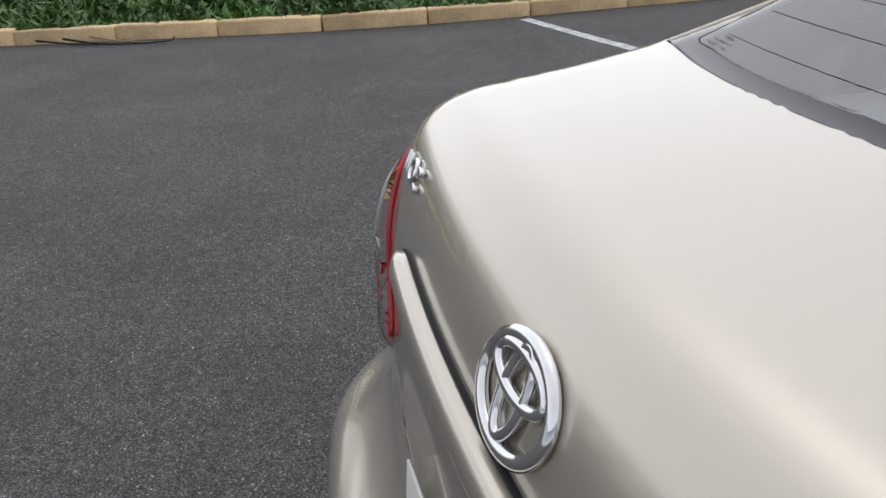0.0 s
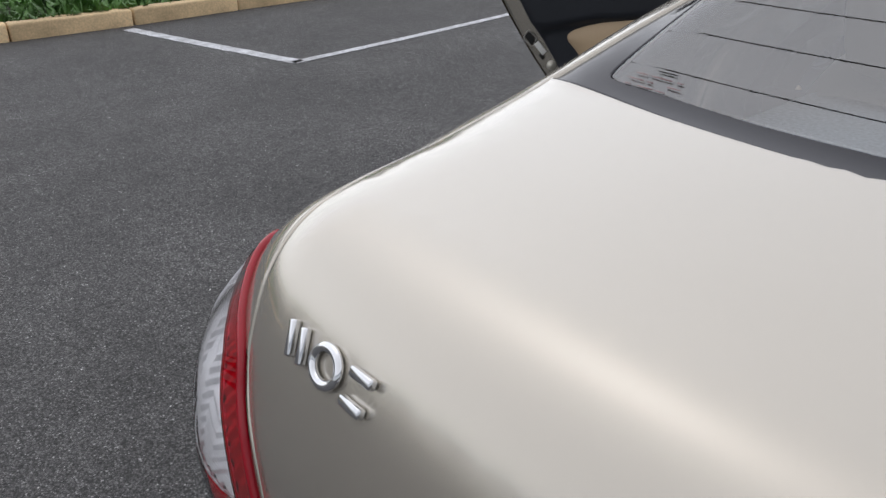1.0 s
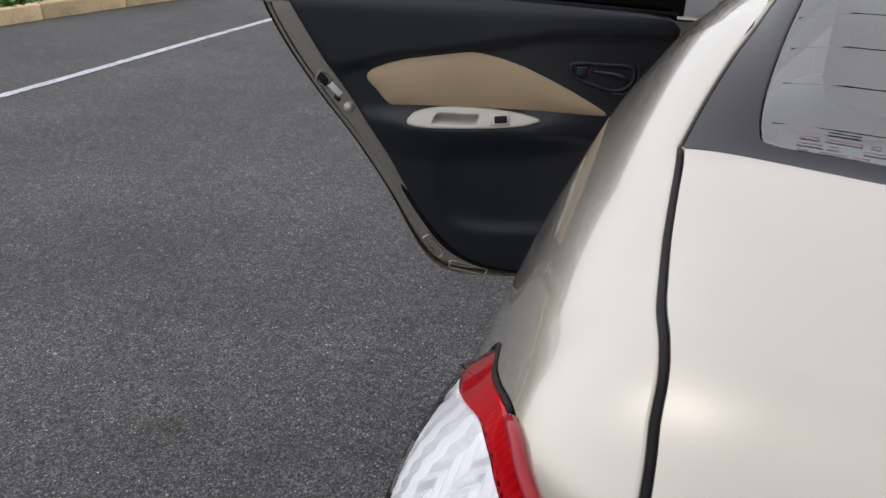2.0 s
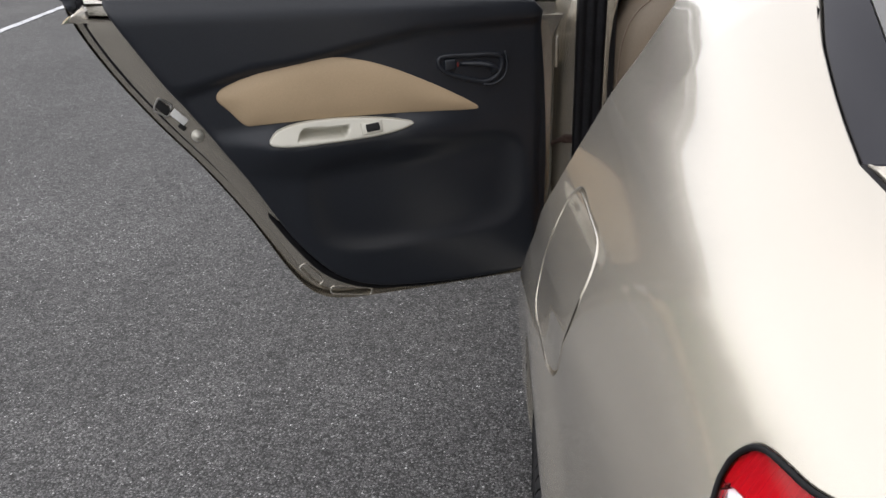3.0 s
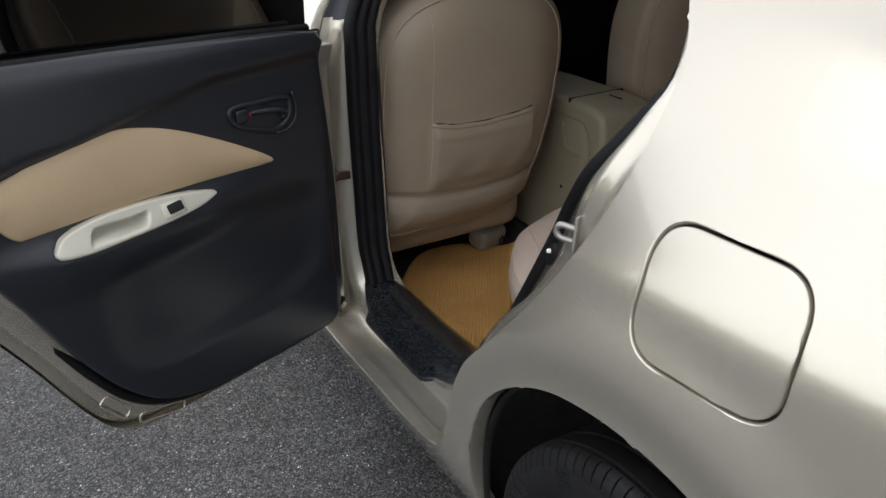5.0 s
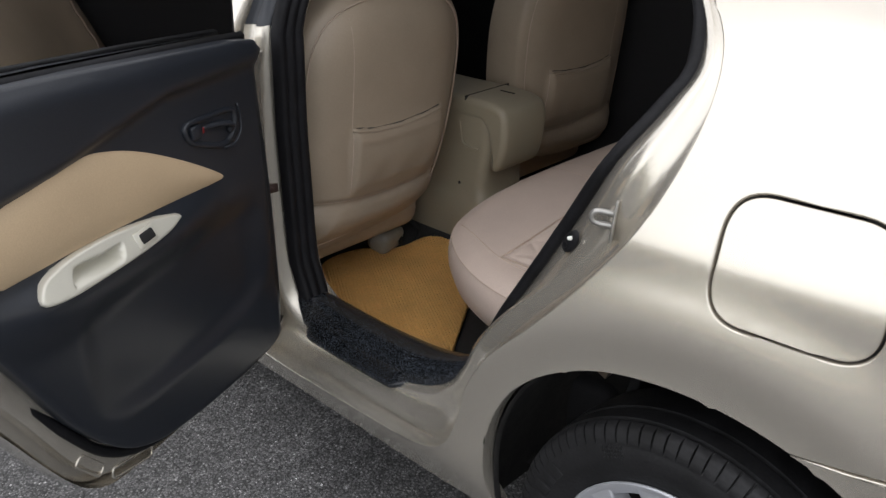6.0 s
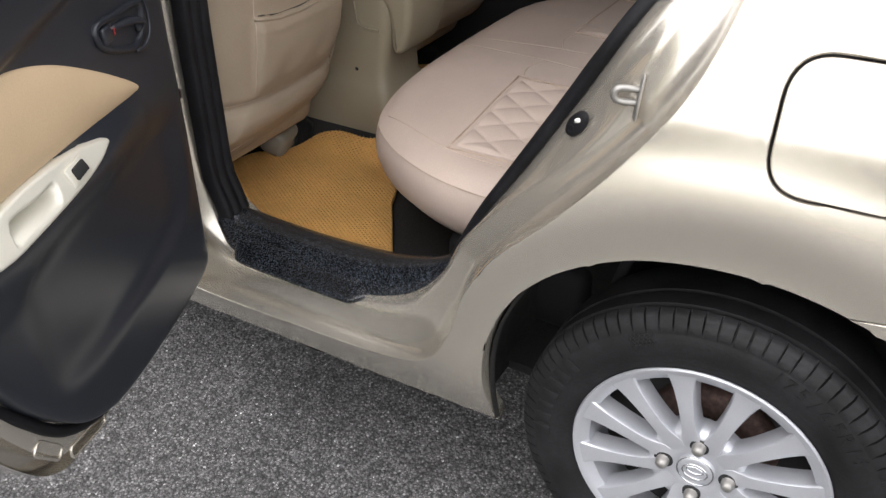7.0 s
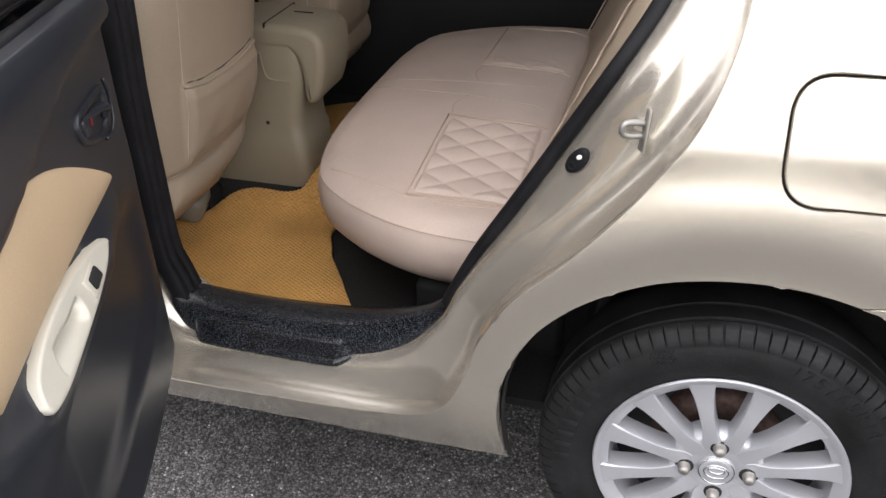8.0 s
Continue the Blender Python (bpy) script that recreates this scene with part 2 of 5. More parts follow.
def on_deck(pairs):
    """(x, y) pairs carried up onto the top."""
    p = np.array([(x, y, 0.8) for x, y in pairs])
    return cast(p, np.tile((0.0, 0, 1.0), (len(p), 1)))[0]


def on_stern(pairs):
    """(x, z) pairs carried back onto the rear face."""
    p = np.array([(x, -0.2, z) for x, z in pairs])
    return cast(p, np.tile((0.0, -1.0, 0), (len(p), 1)))[0]


LID_SIDE = np.concatenate([on_deck([(-0.589, -0.368), (-0.576, -0.470), (-0.567, -0.540), (-0.557, -0.604), (-0.547, -0.647), (-0.5415, -0.678)]),
                           on_stern([(-0.5395, 1.056), (-0.537, 1.043), (-0.536, 1.024), (-0.535, 0.987), (-0.532, 0.969), (-0.518, 0.943), (-0.497, 0.909), (-0.475, 0.862), (-0.445, 0.819), (-0.418, 0.799)])])
LID_FOOT = on_stern([(-0.418, 0.799), (-0.373, 0.792), (-0.234, 0.780), (0.000, 0.767)])
GLASS_FOOT = on_deck([(-0.589, -0.368), (-0.516, -0.393), (-0.402, -0.426), (-0.268, -0.450), (-0.134, -0.460), (0.000, -0.463)])
GLASS_SIDE = on_deck([(-0.589, -0.368), (-0.585, -0.313), (-0.577, -0.238), (-0.565, -0.163), (-0.533, 0.007), (-0.499, 0.187), (-0.459, 0.347)])
GLASS_HEAD = on_deck([(-0.459, 0.347), (-0.421, 0.387), (-0.191, 0.417), (0.000, 0.422)])
CLEAR = on_deck([(-0.421, 0.337), (-0.457, 0.287), (-0.483, 0.187), (-0.516, -0.063), (-0.529, -0.173), (-0.535, -0.283), (-0.530, -0.348), (-0.516, -0.365), (-0.478, -0.375), (-0.344, -0.406), (-0.191, -0.423), (0.000, -0.430)])
CLEAR_HEAD = on_deck([(-0.421, 0.337), (-0.363, 0.357), (-0.191, 0.372), (0.000, 0.377)])
LAMP_EDGE = [(-0.682, -0.527, 0.971), (-0.688, -0.520, 0.962), (-0.695, -0.518, 0.949), (-0.702, -0.527, 0.930), (-0.713, -0.562, 0.888), (-0.709, -0.612, 0.828), (-0.661, -0.692, 0.773), (-0.567, -0.747, 0.746),
             (-0.492, -0.782, 0.753), (-0.437, -0.802, 0.790), (-0.449, -0.796, 0.820), (-0.480, -0.781, 0.864), (-0.502, -0.771, 0.912), (-0.522, -0.761, 0.945), (-0.537, -0.754, 0.970),
             (-0.559, -0.743, 0.985), (-0.584, -0.723, 0.998), (-0.598, -0.702, 1.007), (-0.607, -0.684, 1.012), (-0.625, -0.652, 1.009), (-0.646, -0.612, 0.994), (-0.664, -0.580, 0.983), (-0.672, -0.556, 0.979), (-0.677, -0.539, 0.976)]
DOOR_HOLE = [(0.078, 1.07), (0.071, 1.02), (0.083, 0.95), (0.110, 0.875), (0.152, 0.808), (0.208, 0.735), (0.266, 0.668), (0.338, 0.59), (0.386, 0.505), (0.412, 0.42), (0.455, 0.345),
             (0.55, 0.305), (0.75, 0.293), (0.95, 0.288), (1.05, 0.30), (1.085, 0.36), (1.09, 0.6), (1.088, 1.0), (1.07, 1.15), (1.03, 1.36), (0.95, 1.385), (0.55, 1.36), (0.3, 1.27), (0.16, 1.165), (0.102, 1.115)]
FUEL = rounded([(0.0, 0.787), (0.004, 0.947), (-0.196, 0.945), (-0.204, 0.785)], 0.052, 8)


def arch_radius(a):
    """The opening draws in towards the foot of its front edge."""
    a = np.degrees(np.where(np.asarray(a) < -1.57, np.asarray(a) + 2 * math.pi, a))
    return np.interp(a, [-12, 0, 10, 20, 30, 40, 50, 60, 70, 80, 90, 105, 120], [0.343, 0.350, 0.360, 0.370, 0.378, 0.385, 0.387, 0.386, 0.385, 0.381, 0.379, 0.379, 0.382])


ARCH = [(arch_radius(a) * math.cos(a), 0.285 + arch_radius(a) * math.sin(a)) for a in np.linspace(-0.21, math.pi + 0.21, 56)]
FRONT_CUT = 1.30

ring_lid = smooth_line(LID_SIDE, 5)
ring_foot = smooth_line(LID_FOOT, 5)
ring_gf, ring_gs, ring_gh = smooth_line(GLASS_FOOT, 5), smooth_line(GLASS_SIDE, 5), smooth_line(GLASS_HEAD, 4)
ring_clear, ring_ch = smooth_line(CLEAR, 5), smooth_line(CLEAR_HEAD, 4)
lamp_ring = chart(smooth_line(LAMP_EDGE, 4, True))
lamp_in = inset(lamp_ring, (0.019 + 0.013 * ramp(unchart(lamp_ring)[:, 1], -0.66, -0.55))[:, None])
lamp_split = chart(cast(np.tile((-0.42, -0.45, 0.871), (24, 1)), np.array([(-math.sin(a), -math.cos(a), 0.0) for a in np.linspace(0.25, 1.55, 24)]))[0])
lines = {
    "lid": chart(ring_lid), "foot": chart(ring_foot), "glass_foot": chart(ring_gf), "glass_side": chart(ring_gs), "glass_head": chart(ring_gh),
    "lamp": chart(smooth_line(LAMP_EDGE, 4, True)), "door": chart(on_flank(smooth_line(DOOR_HOLE, 4, True))), "fuel": chart(on_flank(FUEL)), "arch": chart(on_flank(ARCH)),
    "hem": chart(cast(np.tile((0.0, 0, 0.215), (70, 1)), np.array([(-math.sin(a), -math.cos(a), 0.0) for a in np.linspace(0, 2.6, 70)]), 3.0)[0]),
    "seam": chart(np.array([(-0.815, -0.10, 0.635), (-0.81, -0.2, 0.65), (-0.795, -0.32, 0.668), (-0.775, -0.45, 0.70), (-0.735, -0.55, 0.75), (-0.70, -0.63, 0.82)])),
    "clear": chart(ring_clear), "clear_head": chart(ring_ch),
    "cut": chart(on_flank([(FRONT_CUT, z) for z in np.linspace(0.2, 1.36, 40)])), "cut_top": chart(on_deck([(x, FRONT_CUT) for x in np.linspace(-0.52, 0, 20)])),
    "lamp_in": lamp_in, "lamp_split": lamp_split,
    "middle": chart(cast(np.tile(HEART, (70, 1)), np.array([(0.0, -math.cos(a), math.sin(a)) for a in np.linspace(-0.9, 2.3, 70)]))[0]),
}
closed_lines = ("lamp", "lamp_in", "door", "fuel", "arch")
_p, _e = [], []
for key, q in lines.items():
    first = len(_p)
    _p += [tuple(v) for v in q]
    _e += [(first + i, first + i + 1) for i in range(len(q) - 1)]
    if key in closed_lines:
        _e.append((first + len(q) - 1, first))
edge_points = np.array(_p)
STEP = 0.024
gx, gy = np.meshgrid(np.arange(-2.9, 2.9, STEP), np.arange(-2.9, 2.9, STEP * 0.866))
gx = gx + (np.arange(gx.shape[0]) % 2 * STEP / 2)[:, None]
cloud = np.stack([gx.ravel(), gy.ravel()], 1)
cloud = cloud[np.hypot(*cloud.T) < 2.85]
where = unchart(cloud)
cloud = cloud[(where[:, 0] < 0.03) & (where[:, 2] > 0.18) & (where[:, 1] < FRONT_CUT + 0.05)]
for q in np.array_split(edge_points, 20):
    cloud = cloud[np.min(np.hypot(cloud[:, :1] - q[:, 0], cloud[:, 1:] - q[:, 1]), axis=1) > STEP * 0.55]
_p += [tuple(v) for v in cloud]
flat, _, tris, *_ = delaunay_2d_cdt([Vector(v) for v in _p], _e, [], 0, 1e-6)
flat = np.array([tuple(v) for v in flat])
tris = np.array([t for t in tris if len(t) == 3])
skin = unchart(flat)
skin_normal = gradient(skin)
skin[np.abs(skin[:, 0]) < 1e-4, 0] = 0
centre2, centre3 = flat[tris].mean(1), skin[tris].mean(1)
lid_ring = np.concatenate([lines["lid"], lines["foot"][1:], chart(np.array([(0.3, -0.84, 0.761), (0.3, -0.473, 1.11)])), lines["glass_foot"][::-1][:-1]])
glass_ring = np.concatenate([lines["glass_side"], lines["glass_head"][1:], chart(np.array([(0.3, 0.415, 1.42), (0.3, -0.473, 1.11)])), lines["glass_foot"][::-1][:-1]])
clear_ring = np.concatenate([lines["clear"], chart(np.array([(0.3, -0.432, 1.11), (0.3, 0.375, 1.41)])), lines["clear_head"][::-1][:-1]])
kept = (centre3[:, 0] < 0) & (centre3[:, 2] > 0.2135) & (centre3[:, 1] < FRONT_CUT)
in_hole = inside(centre2, lines["door"]) | (inside(centre2, lines["arch"]) | (np.hypot(centre3[:, 1], centre3[:, 2] - 0.285) < arch_radius(np.arctan2(centre3[:, 2] - 0.285, centre3[:, 1])) - 0.003)) & (centre3[:, 0] < -0.5)
in_fuel, in_lamp = inside(centre2, lines["fuel"]), inside(centre2, lines["lamp"])
in_lid = inside(centre2, lid_ring) & ~in_lamp
in_glass = inside(centre2, glass_ring)
in_clear = inside(centre2, clear_ring)
seam_z = np.interp(-centre3[:, 1], [0.1, 0.2, 0.32, 0.45, 0.55, 0.60], [0.635, 0.65, 0.668, 0.70, 0.76, 0.80])
in_bumper = (centre3[:, 1] < -0.05) & (centre3[:, 2] < seam_z) | (centre3[:, 1] < -0.6) & (centre3[:, 2] < 0.82)
rest = kept & ~in_hole & ~in_fuel & ~in_lamp & ~in_lid & ~in_glass
masks = {"quarter": rest & ~in_bumper, "bumper": rest & in_bumper, "lid": kept & in_lid, "glass": kept & in_glass & in_clear, "frit": kept & in_glass & ~in_clear, "lamp": kept & in_lamp, "fuel": kept & in_fuel}


def panel_data(mask, gap=0.0016, depth=0.014, mirrored=False, sunk=0.0):
    """One panel cut from the skin, with rolled edges along its gaps; mirrored closes it across the middle."""
    t = tris[mask]
    used, t = np.unique(t, return_inverse=True)
    t = t.reshape(-1, 3)
    p, n = skin[used] - skin_normal[used] * sunk, skin_normal[used]
    a, b, c = p[t[:, 0]], p[t[:, 1]], p[t[:, 2]]
    wrong = (np.cross(b - a, c - a) * n[t[:, 0]]).sum(1) < 0
    t[wrong] = t[wrong][:, ::-1]
    count = {}
    for tri in t:
        for i in range(3):
            count[(tri[i], tri[(i + 1) % 3])] = 1
    border = [e for e in count if (e[1], e[0]) not in count]
    if mirrored:
        border = [e for e in border if not (abs(p[e[0], 0]) < 1e-6 and abs(p[e[1], 0]) < 1e-6)]
    inw = np.zeros_like(p)
    for i, j in border:
        s = np.cross(n[i], p[j] - p[i])
        s /= np.linalg.norm(s) + 1e-12
        inw[i] += s
        inw[j] += s
    rim = np.array(sorted({i for e in border for i in e}), int)
    inw[rim] /= np.linalg.norm(inw[rim], axis=1, keepdims=True) + 1e-9
    if mirrored:
        inw[np.abs(p[:, 0]) < 1e-6, 0] = 0
    slot = {v: len(p) + k for k, v in enumerate(rim)}
    edge = p[rim] + inw[rim] * gap - n[rim] * 0.0022
    foot = p[rim] + inw[rim] * gap - n[rim] * depth
    p = p.copy()
    p[rim] += inw[rim] * (gap + 0.0022)
    m = len(rim)
    verts = np.concatenate([p, edge, foot])
    norms = np.concatenate([n, -inw[rim] * 0.96 + n[rim] * 0.28, -inw[rim]])
    faces = [tuple(f) for f in t]
    for i, j in border:
        faces += [(j, i, slot[i], slot[j]), (slot[j], slot[i], slot[i] + m, slot[j] + m)]
    if mirrored:
        k = len(verts)
        twin = {i: i + k for i in range(k)}
        middle = {i for i in range(k) if abs(verts[i, 0]) < 1e-6}
        verts = np.concatenate([verts, verts * (-1, 1, 1)])
        norms = np.concatenate([norms, norms * (-1, 1, 1)])
        faces += [tuple(i if i in middle else twin[i] for i in f[::-1]) for f in faces]
    return verts, faces, norms


def flipped(data):
    v, f, n = data
    return v * (-1, 1, 1), [q[::-1] for q in f], n * (-1, 1, 1)


car = thing("car", "champagne beige metallic sedan parked on asphalt, one rear door open", "car")
body = part_mesh("body", *panel_data(masks["quarter"], depth=0.03)[:2], PAINT, car, normals=panel_data(masks["quarter"], depth=0.03)[2])
right = flipped(panel_data(masks["quarter"]))
part_mesh("body", right[0], right[1], PAINT, car, normals=right[2])
lid_data = panel_data(masks["lid"], gap=0.0036, mirrored=True)
boot_lid = part_mesh("boot_lid", lid_data[0], lid_data[1], PAINT, car, normals=lid_data[2])
bumper_data = panel_data(masks["bumper"], mirrored=True)
bumper = part_mesh("bumper", bumper_data[0], bumper_data[1], PAINT, car, normals=bumper_data[2])
fuel_data = panel_data(masks["fuel"], gap=0.002)
part_mesh("fuel_flap", fuel_data[0], fuel_data[1], PAINT, body, "closed fuel filler flap", normals=fuel_data[2])

# black rods added down in the gaps beside the boot lid, for their shade
for turn in (1, -1):
    strip_path = ring_lid - gradient(ring_lid) * 0.0055
    part("lid_seal", tube_bm([(x * turn, y, z) for x, y, z in strip_path], 0.0036, 6), RUBBER, car)

# dark return flanges behind the gaps
near_gap = np.zeros(len(tris), bool)
for key in ("lid", "foot", "fuel", "glass_foot", "glass_side", "seam"):
    for q in np.array_split(lines[key], 6):
        near_gap |= np.min(np.hypot(centre2[:, :1] - q[:, 0], centre2[:, 1:] - q[:, 1]), axis=1) < 0.035
near_gap &= kept & ~in_hole & ~in_lamp
under = panel_data(near_gap, mirrored=True, sunk=0.015)
part_mesh("inner_flange", under[0], under[1], DARK, car, normals=under[2])


# ---- glass, lamps, emblem and trim of the car ----
def see_through(name, tint, gloss=1.0):
    """A thin pane: it tints what is behind it and mirrors by its angle."""
    m = bpy.data.materials.new(name)
    m.use_nodes = True
    n, l = m.node_tree.nodes, m.node_tree.links
    n.clear()
    clear, shine, mix, fres, out = (n.new("ShaderNode" + k) for k in ("BsdfTransparent", "BsdfGlossy", "MixShader", "Fresnel", "OutputMaterial"))
    clear.inputs["Color"].default_value = (*tint, 1)
    shine.inputs["Roughness"].default_value = 0.02
    fres.inputs["IOR"].default_value = 1.55 * gloss
    l.new(fres.outputs[0], mix.inputs[0])
    l.new(clear.outputs[0], mix.inputs[1])
    l.new(shine.outputs[0], mix.inputs[2])
    l.new(mix.outputs[0], out.inputs["Surface"])
    return m


GLASS = see_through("tinted window glass", (0.72, 0.83, 0.90), 1.85)
DARK_GLASS = see_through("dark tinted window glass", (0.05, 0.055, 0.065))
LENS_CLEAR = see_through("clear lamp lens", (0.95, 0.95, 0.96), 0.80)
LENS_RED = see_through("red lamp lens", (0.72, 0.012, 0.036), 0.85)
FRIT = material("black enamel glass border", (0.012, 0.012, 0.018), rough=0.1, spots=0.1, spot_scale=5, spec=0.3)
BACKING = material("pale lamp backing", (0.85, 0.85, 0.86), rough=0.25, metal=0.15, spots=0.05, spot_scale=60)
REFLECTOR = material("silvered lamp reflector", (0.92, 0.92, 0.94), rough=0.28, metal=0.3, spots=0.05, spot_scale=60)
WHITE = material("white printed plate", (0.75, 0.75, 0.72), rough=0.45, spots=0.06)
PINK = material("faded red print", (0.24, 0.14, 0.14), rough=0.6, spots=0.2, spot_scale=90)

glass_data = panel_data(masks["glass"], gap=0.0, depth=0.004, mirrored=True, sunk=0.004)
rear_window = part_mesh("rear_window", glass_data[0], glass_data[1], GLASS, car, "sloping rear window with heating wires", normals=glass_data[2])
rear_window.visible_shadow = False
frit_data = panel_data(masks["frit"], gap=0.0, depth=0.006, mirrored=True, sunk=0.0035)
part_mesh("glass_border", frit_data[0], frit_data[1], FRIT, rear_window, "black enamelled border", normals=frit_data[2])


def wire(y):
    xs = np.linspace(-0.57, 0.57, 25)
    p = on_deck([(x, y + 0.24 * (x * x - 0.25)) for x in xs])
    p -= gradient(p) * 0.0038
    keep = inside(chart(np.stack([-np.abs(p[:, 0]), p[:, 1], p[:, 2]], 1)), clear_ring)
    return [tuple(v) for v in p[keep]]


for k in range(12):
    path = wire(-0.34 + 0.056 * k)
    if len(path) > 3:
        part("heating_wire", tube_bm(path, 0.00042, 5), DARK, rear_window)


def on_window(x, y, lift=0.0015):
    p = on_deck([(x, y)])
    return p[0] + gradient(p)[0] * (lift - 0.004), gradient(p)[0]


def lay_frame(p, n, along=(1, 0, 0)):
    """A pose at p with z along n and x along the given way."""
    n = Vector(n).normalized()
    x = (Vector(along) - Vector(along).dot(n) * n).normalized()
    m = Matrix((x, n.cross(x), n)).transposed().to_4x4()
    m.translation = Vector(p)
    return m


for row, a, b in ((0, 0.004, 0.012), (0, 0.020, 0.040), (0, 0.043, 0.055), (1, 0.002, 0.022), (1, 0.025, 0.033), (1, 0.05, 0.066), (2, 0.004, 0.019), (2, 0.023, 0.05), (2, 0.055, 0.062), (3, 0.024, 0.048)):
    p, nrm = on_window(-0.504 + (a + b) / 2, -0.377 + 0.0085 * row - 0.22 * (a + b - 0.06) / 2)
    ob = part("printed_line", box((b - a, 0.0011, 0.0004), bevel=0), PINK if row < 3 else DARK, rear_window)
    ob.matrix_world = lay_frame(p, nrm, (1, -0.22, 0))

# ---- tail lamp: a bulging lens in three colours over ribbed reflectors ----
skin_bare = skin.copy()
lamp_verts = np.unique(tris[masks["lamp"]])
lamp_dist = edge_distance(flat[lamp_verts], lines["lamp"])
proud = 0.005 * ramp(skin[lamp_verts, 0], -0.685, -0.64) * ramp(skin[lamp_verts, 2], 0.80, 0.86)
bulge = proud + (0.026 - proud) * (1 - np.exp(-lamp_dist / 0.035)) * (1 - 0.5 * ramp(skin[lamp_verts, 2], 0.95, 1.0))
skin[lamp_verts] += skin_normal[lamp_verts] * bulge[:, None]
lamp_side = unchart(lines["lamp"])
lamp_side = lamp_side[(lamp_side[:, 1] < -0.665) & (lamp_side[:, 2] > 0.80)]
lamp_side = lamp_side + gradient(lamp_side) * 0.002
RED_RIM = material("red plastic lens rim", (0.36, 0.008, 0.02), rough=0.22, spots=0.1, spot_scale=30)
lamp_rim = np.roll(unchart(lines["lamp"]), 40, 0)
lamp_rim = lamp_rim[(lamp_rim[:, 1] > -0.665) & (lamp_rim[:, 2] > 0.87)]
lamp_centre = centre3[masks["lamp"]]
clear_part = (lamp_centre[:, 2] > 0.871) & inside(centre2[masks["lamp"]], lamp_in)
red_part = ~clear_part


def sub_mask(part_of):
    m = np.zeros(len(tris), bool)
    m[np.flatnonzero(masks["lamp"])[part_of]] = True
    return m


def finer(p, n, t):
    """Splits every triangle into four."""
    edges = np.sort(np.concatenate([t[:, [0, 1]], t[:, [1, 2]], t[:, [2, 0]]]), axis=1)
    pair, at = np.unique(edges, axis=0, return_inverse=True)
    at = at.reshape(3, -1).T + len(p)
    a, b, c, ab, bc, ca = *t.T, *at.T
    t = np.concatenate([np.stack(q, 1) for q in ((a, ab, ca), (ab, b, bc), (ca, bc, c), (ab, bc, ca))])
    return np.concatenate([p, p[pair].mean(1)]), np.concatenate([n, n[pair].mean(1)]), t


def lamp_parts(turn):
    lamp = new("tail_lamp")
    hung(lamp, car, "wraparound tail lamp, clear upper and red lower lens")
    for mask, mat, name, label in ((sub_mask(clear_part), LENS_CLEAR, "clear_lens", "clear plastic lens"), (sub_mask(red_part), LENS_RED, "red_lens", "glossy red plastic lens")):
        d = panel_data(mask, gap=0.0, depth=0.003)
        d = turn(d)
        part_mesh(name, d[0], d[1], mat, lamp, label, normals=d[2]).visible_shadow = False
    for mask, name, silver in ((sub_mask(clear_part), "reflector", REFLECTOR), (sub_mask(red_part), "reflector", BACKING)):
        t = tris[mask]
        used, t = np.unique(t, return_inverse=True)
        t = t.reshape(-1, 3)
        p, nrm = skin[used], skin_normal[used]
        for _ in range(4):
            p, nrm, t = finer(p, nrm, t)
        a = (p[:, 2] - 0.8) * 1.0
        b = (p[:, 0] + 0.6) - (p[:, 1] + 0.7)
        if silver is REFLECTOR:
            rib = np.abs(((a / 0.012 + np.abs(((b / 0.048) % 1) - 0.5) * 2.6) % 1) - 0.5) * 0.010
        else:
            rib = 0.0022 + 0.0022 * np.sin(b / 0.009 * 2 * math.pi)
        p = p - nrm * (0.0033 + 0.4 * rib)[:, None]
        d = turn((p, [tuple(f) for f in t], nrm))
        part_mesh(name, d[0], d[1], silver, lamp, "ribbed silvered reflector", smooth=silver is BACKING)
    return lamp


for side, mirror in ((1, lambda d: d), (-1, flipped)):
    tail_lamp = lamp_parts(mirror)
    part("gasket", tube_bm([(x * side, y, z) for x, y, z in lamp_rim], 0.0022, 6), RUBBER, tail_lamp, "black rubber gasket")
    part("lens_rim", tube_bm([(x * side, y, z) for x, y, z in lamp_side], 0.0042, 8), RED_RIM, tail_lamp, "red plastic rim")
skin = skin_bare

# ---- emblem, badge and number-plate bar on the boot lid ----
def on_lid(x, z):
    p = on_stern([(x, z)])
    return p[0], gradient(p)[0]


p, nrm = on_lid(0.022, 1.010)
emblem = new("emblem")
hung(emblem, car, "chrome oval emblem")
emblem.matrix_world = lay_frame(p, nrm)


def oval(cx, cy, rx, ry, thick, lift, n=40, cut=(0, 2 * math.pi)):
    closed = cut[1] - cut[0] > 6.2
    angles = np.linspace(cut[0], cut[1], n, endpoint=not closed)
    return tube_bm([(cx + rx * math.cos(a), cy + ry * math.sin(a), lift) for a in angles], thick, 8, closed, 0.75)


for spec in ((0, 0, 0.0545, 0.0365, 0.0060, 0.0035), (0, 0.0135, 0.040, 0.0143, 0.0048, 0.005), (0, 0.002, 0.0165, 0.032, 0.0048, 0.0045)):
    part("oval_bar", oval(*spec), CHROME, emblem)

badge = new("badge")
hung(badge, car, "small chrome badge of plain bars and an oval")
p, nrm = on_lid(-0.416, 1.019)
badge.matrix_world = lay_frame(p, nrm)


def bar(a, b, width, lift=0.003):
    a, b = Vector((*a, lift)), Vector((*b, lift))
    bm = box(((b - a).length, width, 0.006), bevel=0.0016)
    d = b - a
    bmesh.ops.transform(bm, matrix=Matrix.Translation((a + b) / 2) @ pose(0, 0, 0, 0, 0, math.degrees(math.atan2(d.y, d.x))), verts=bm.verts)
    return bm


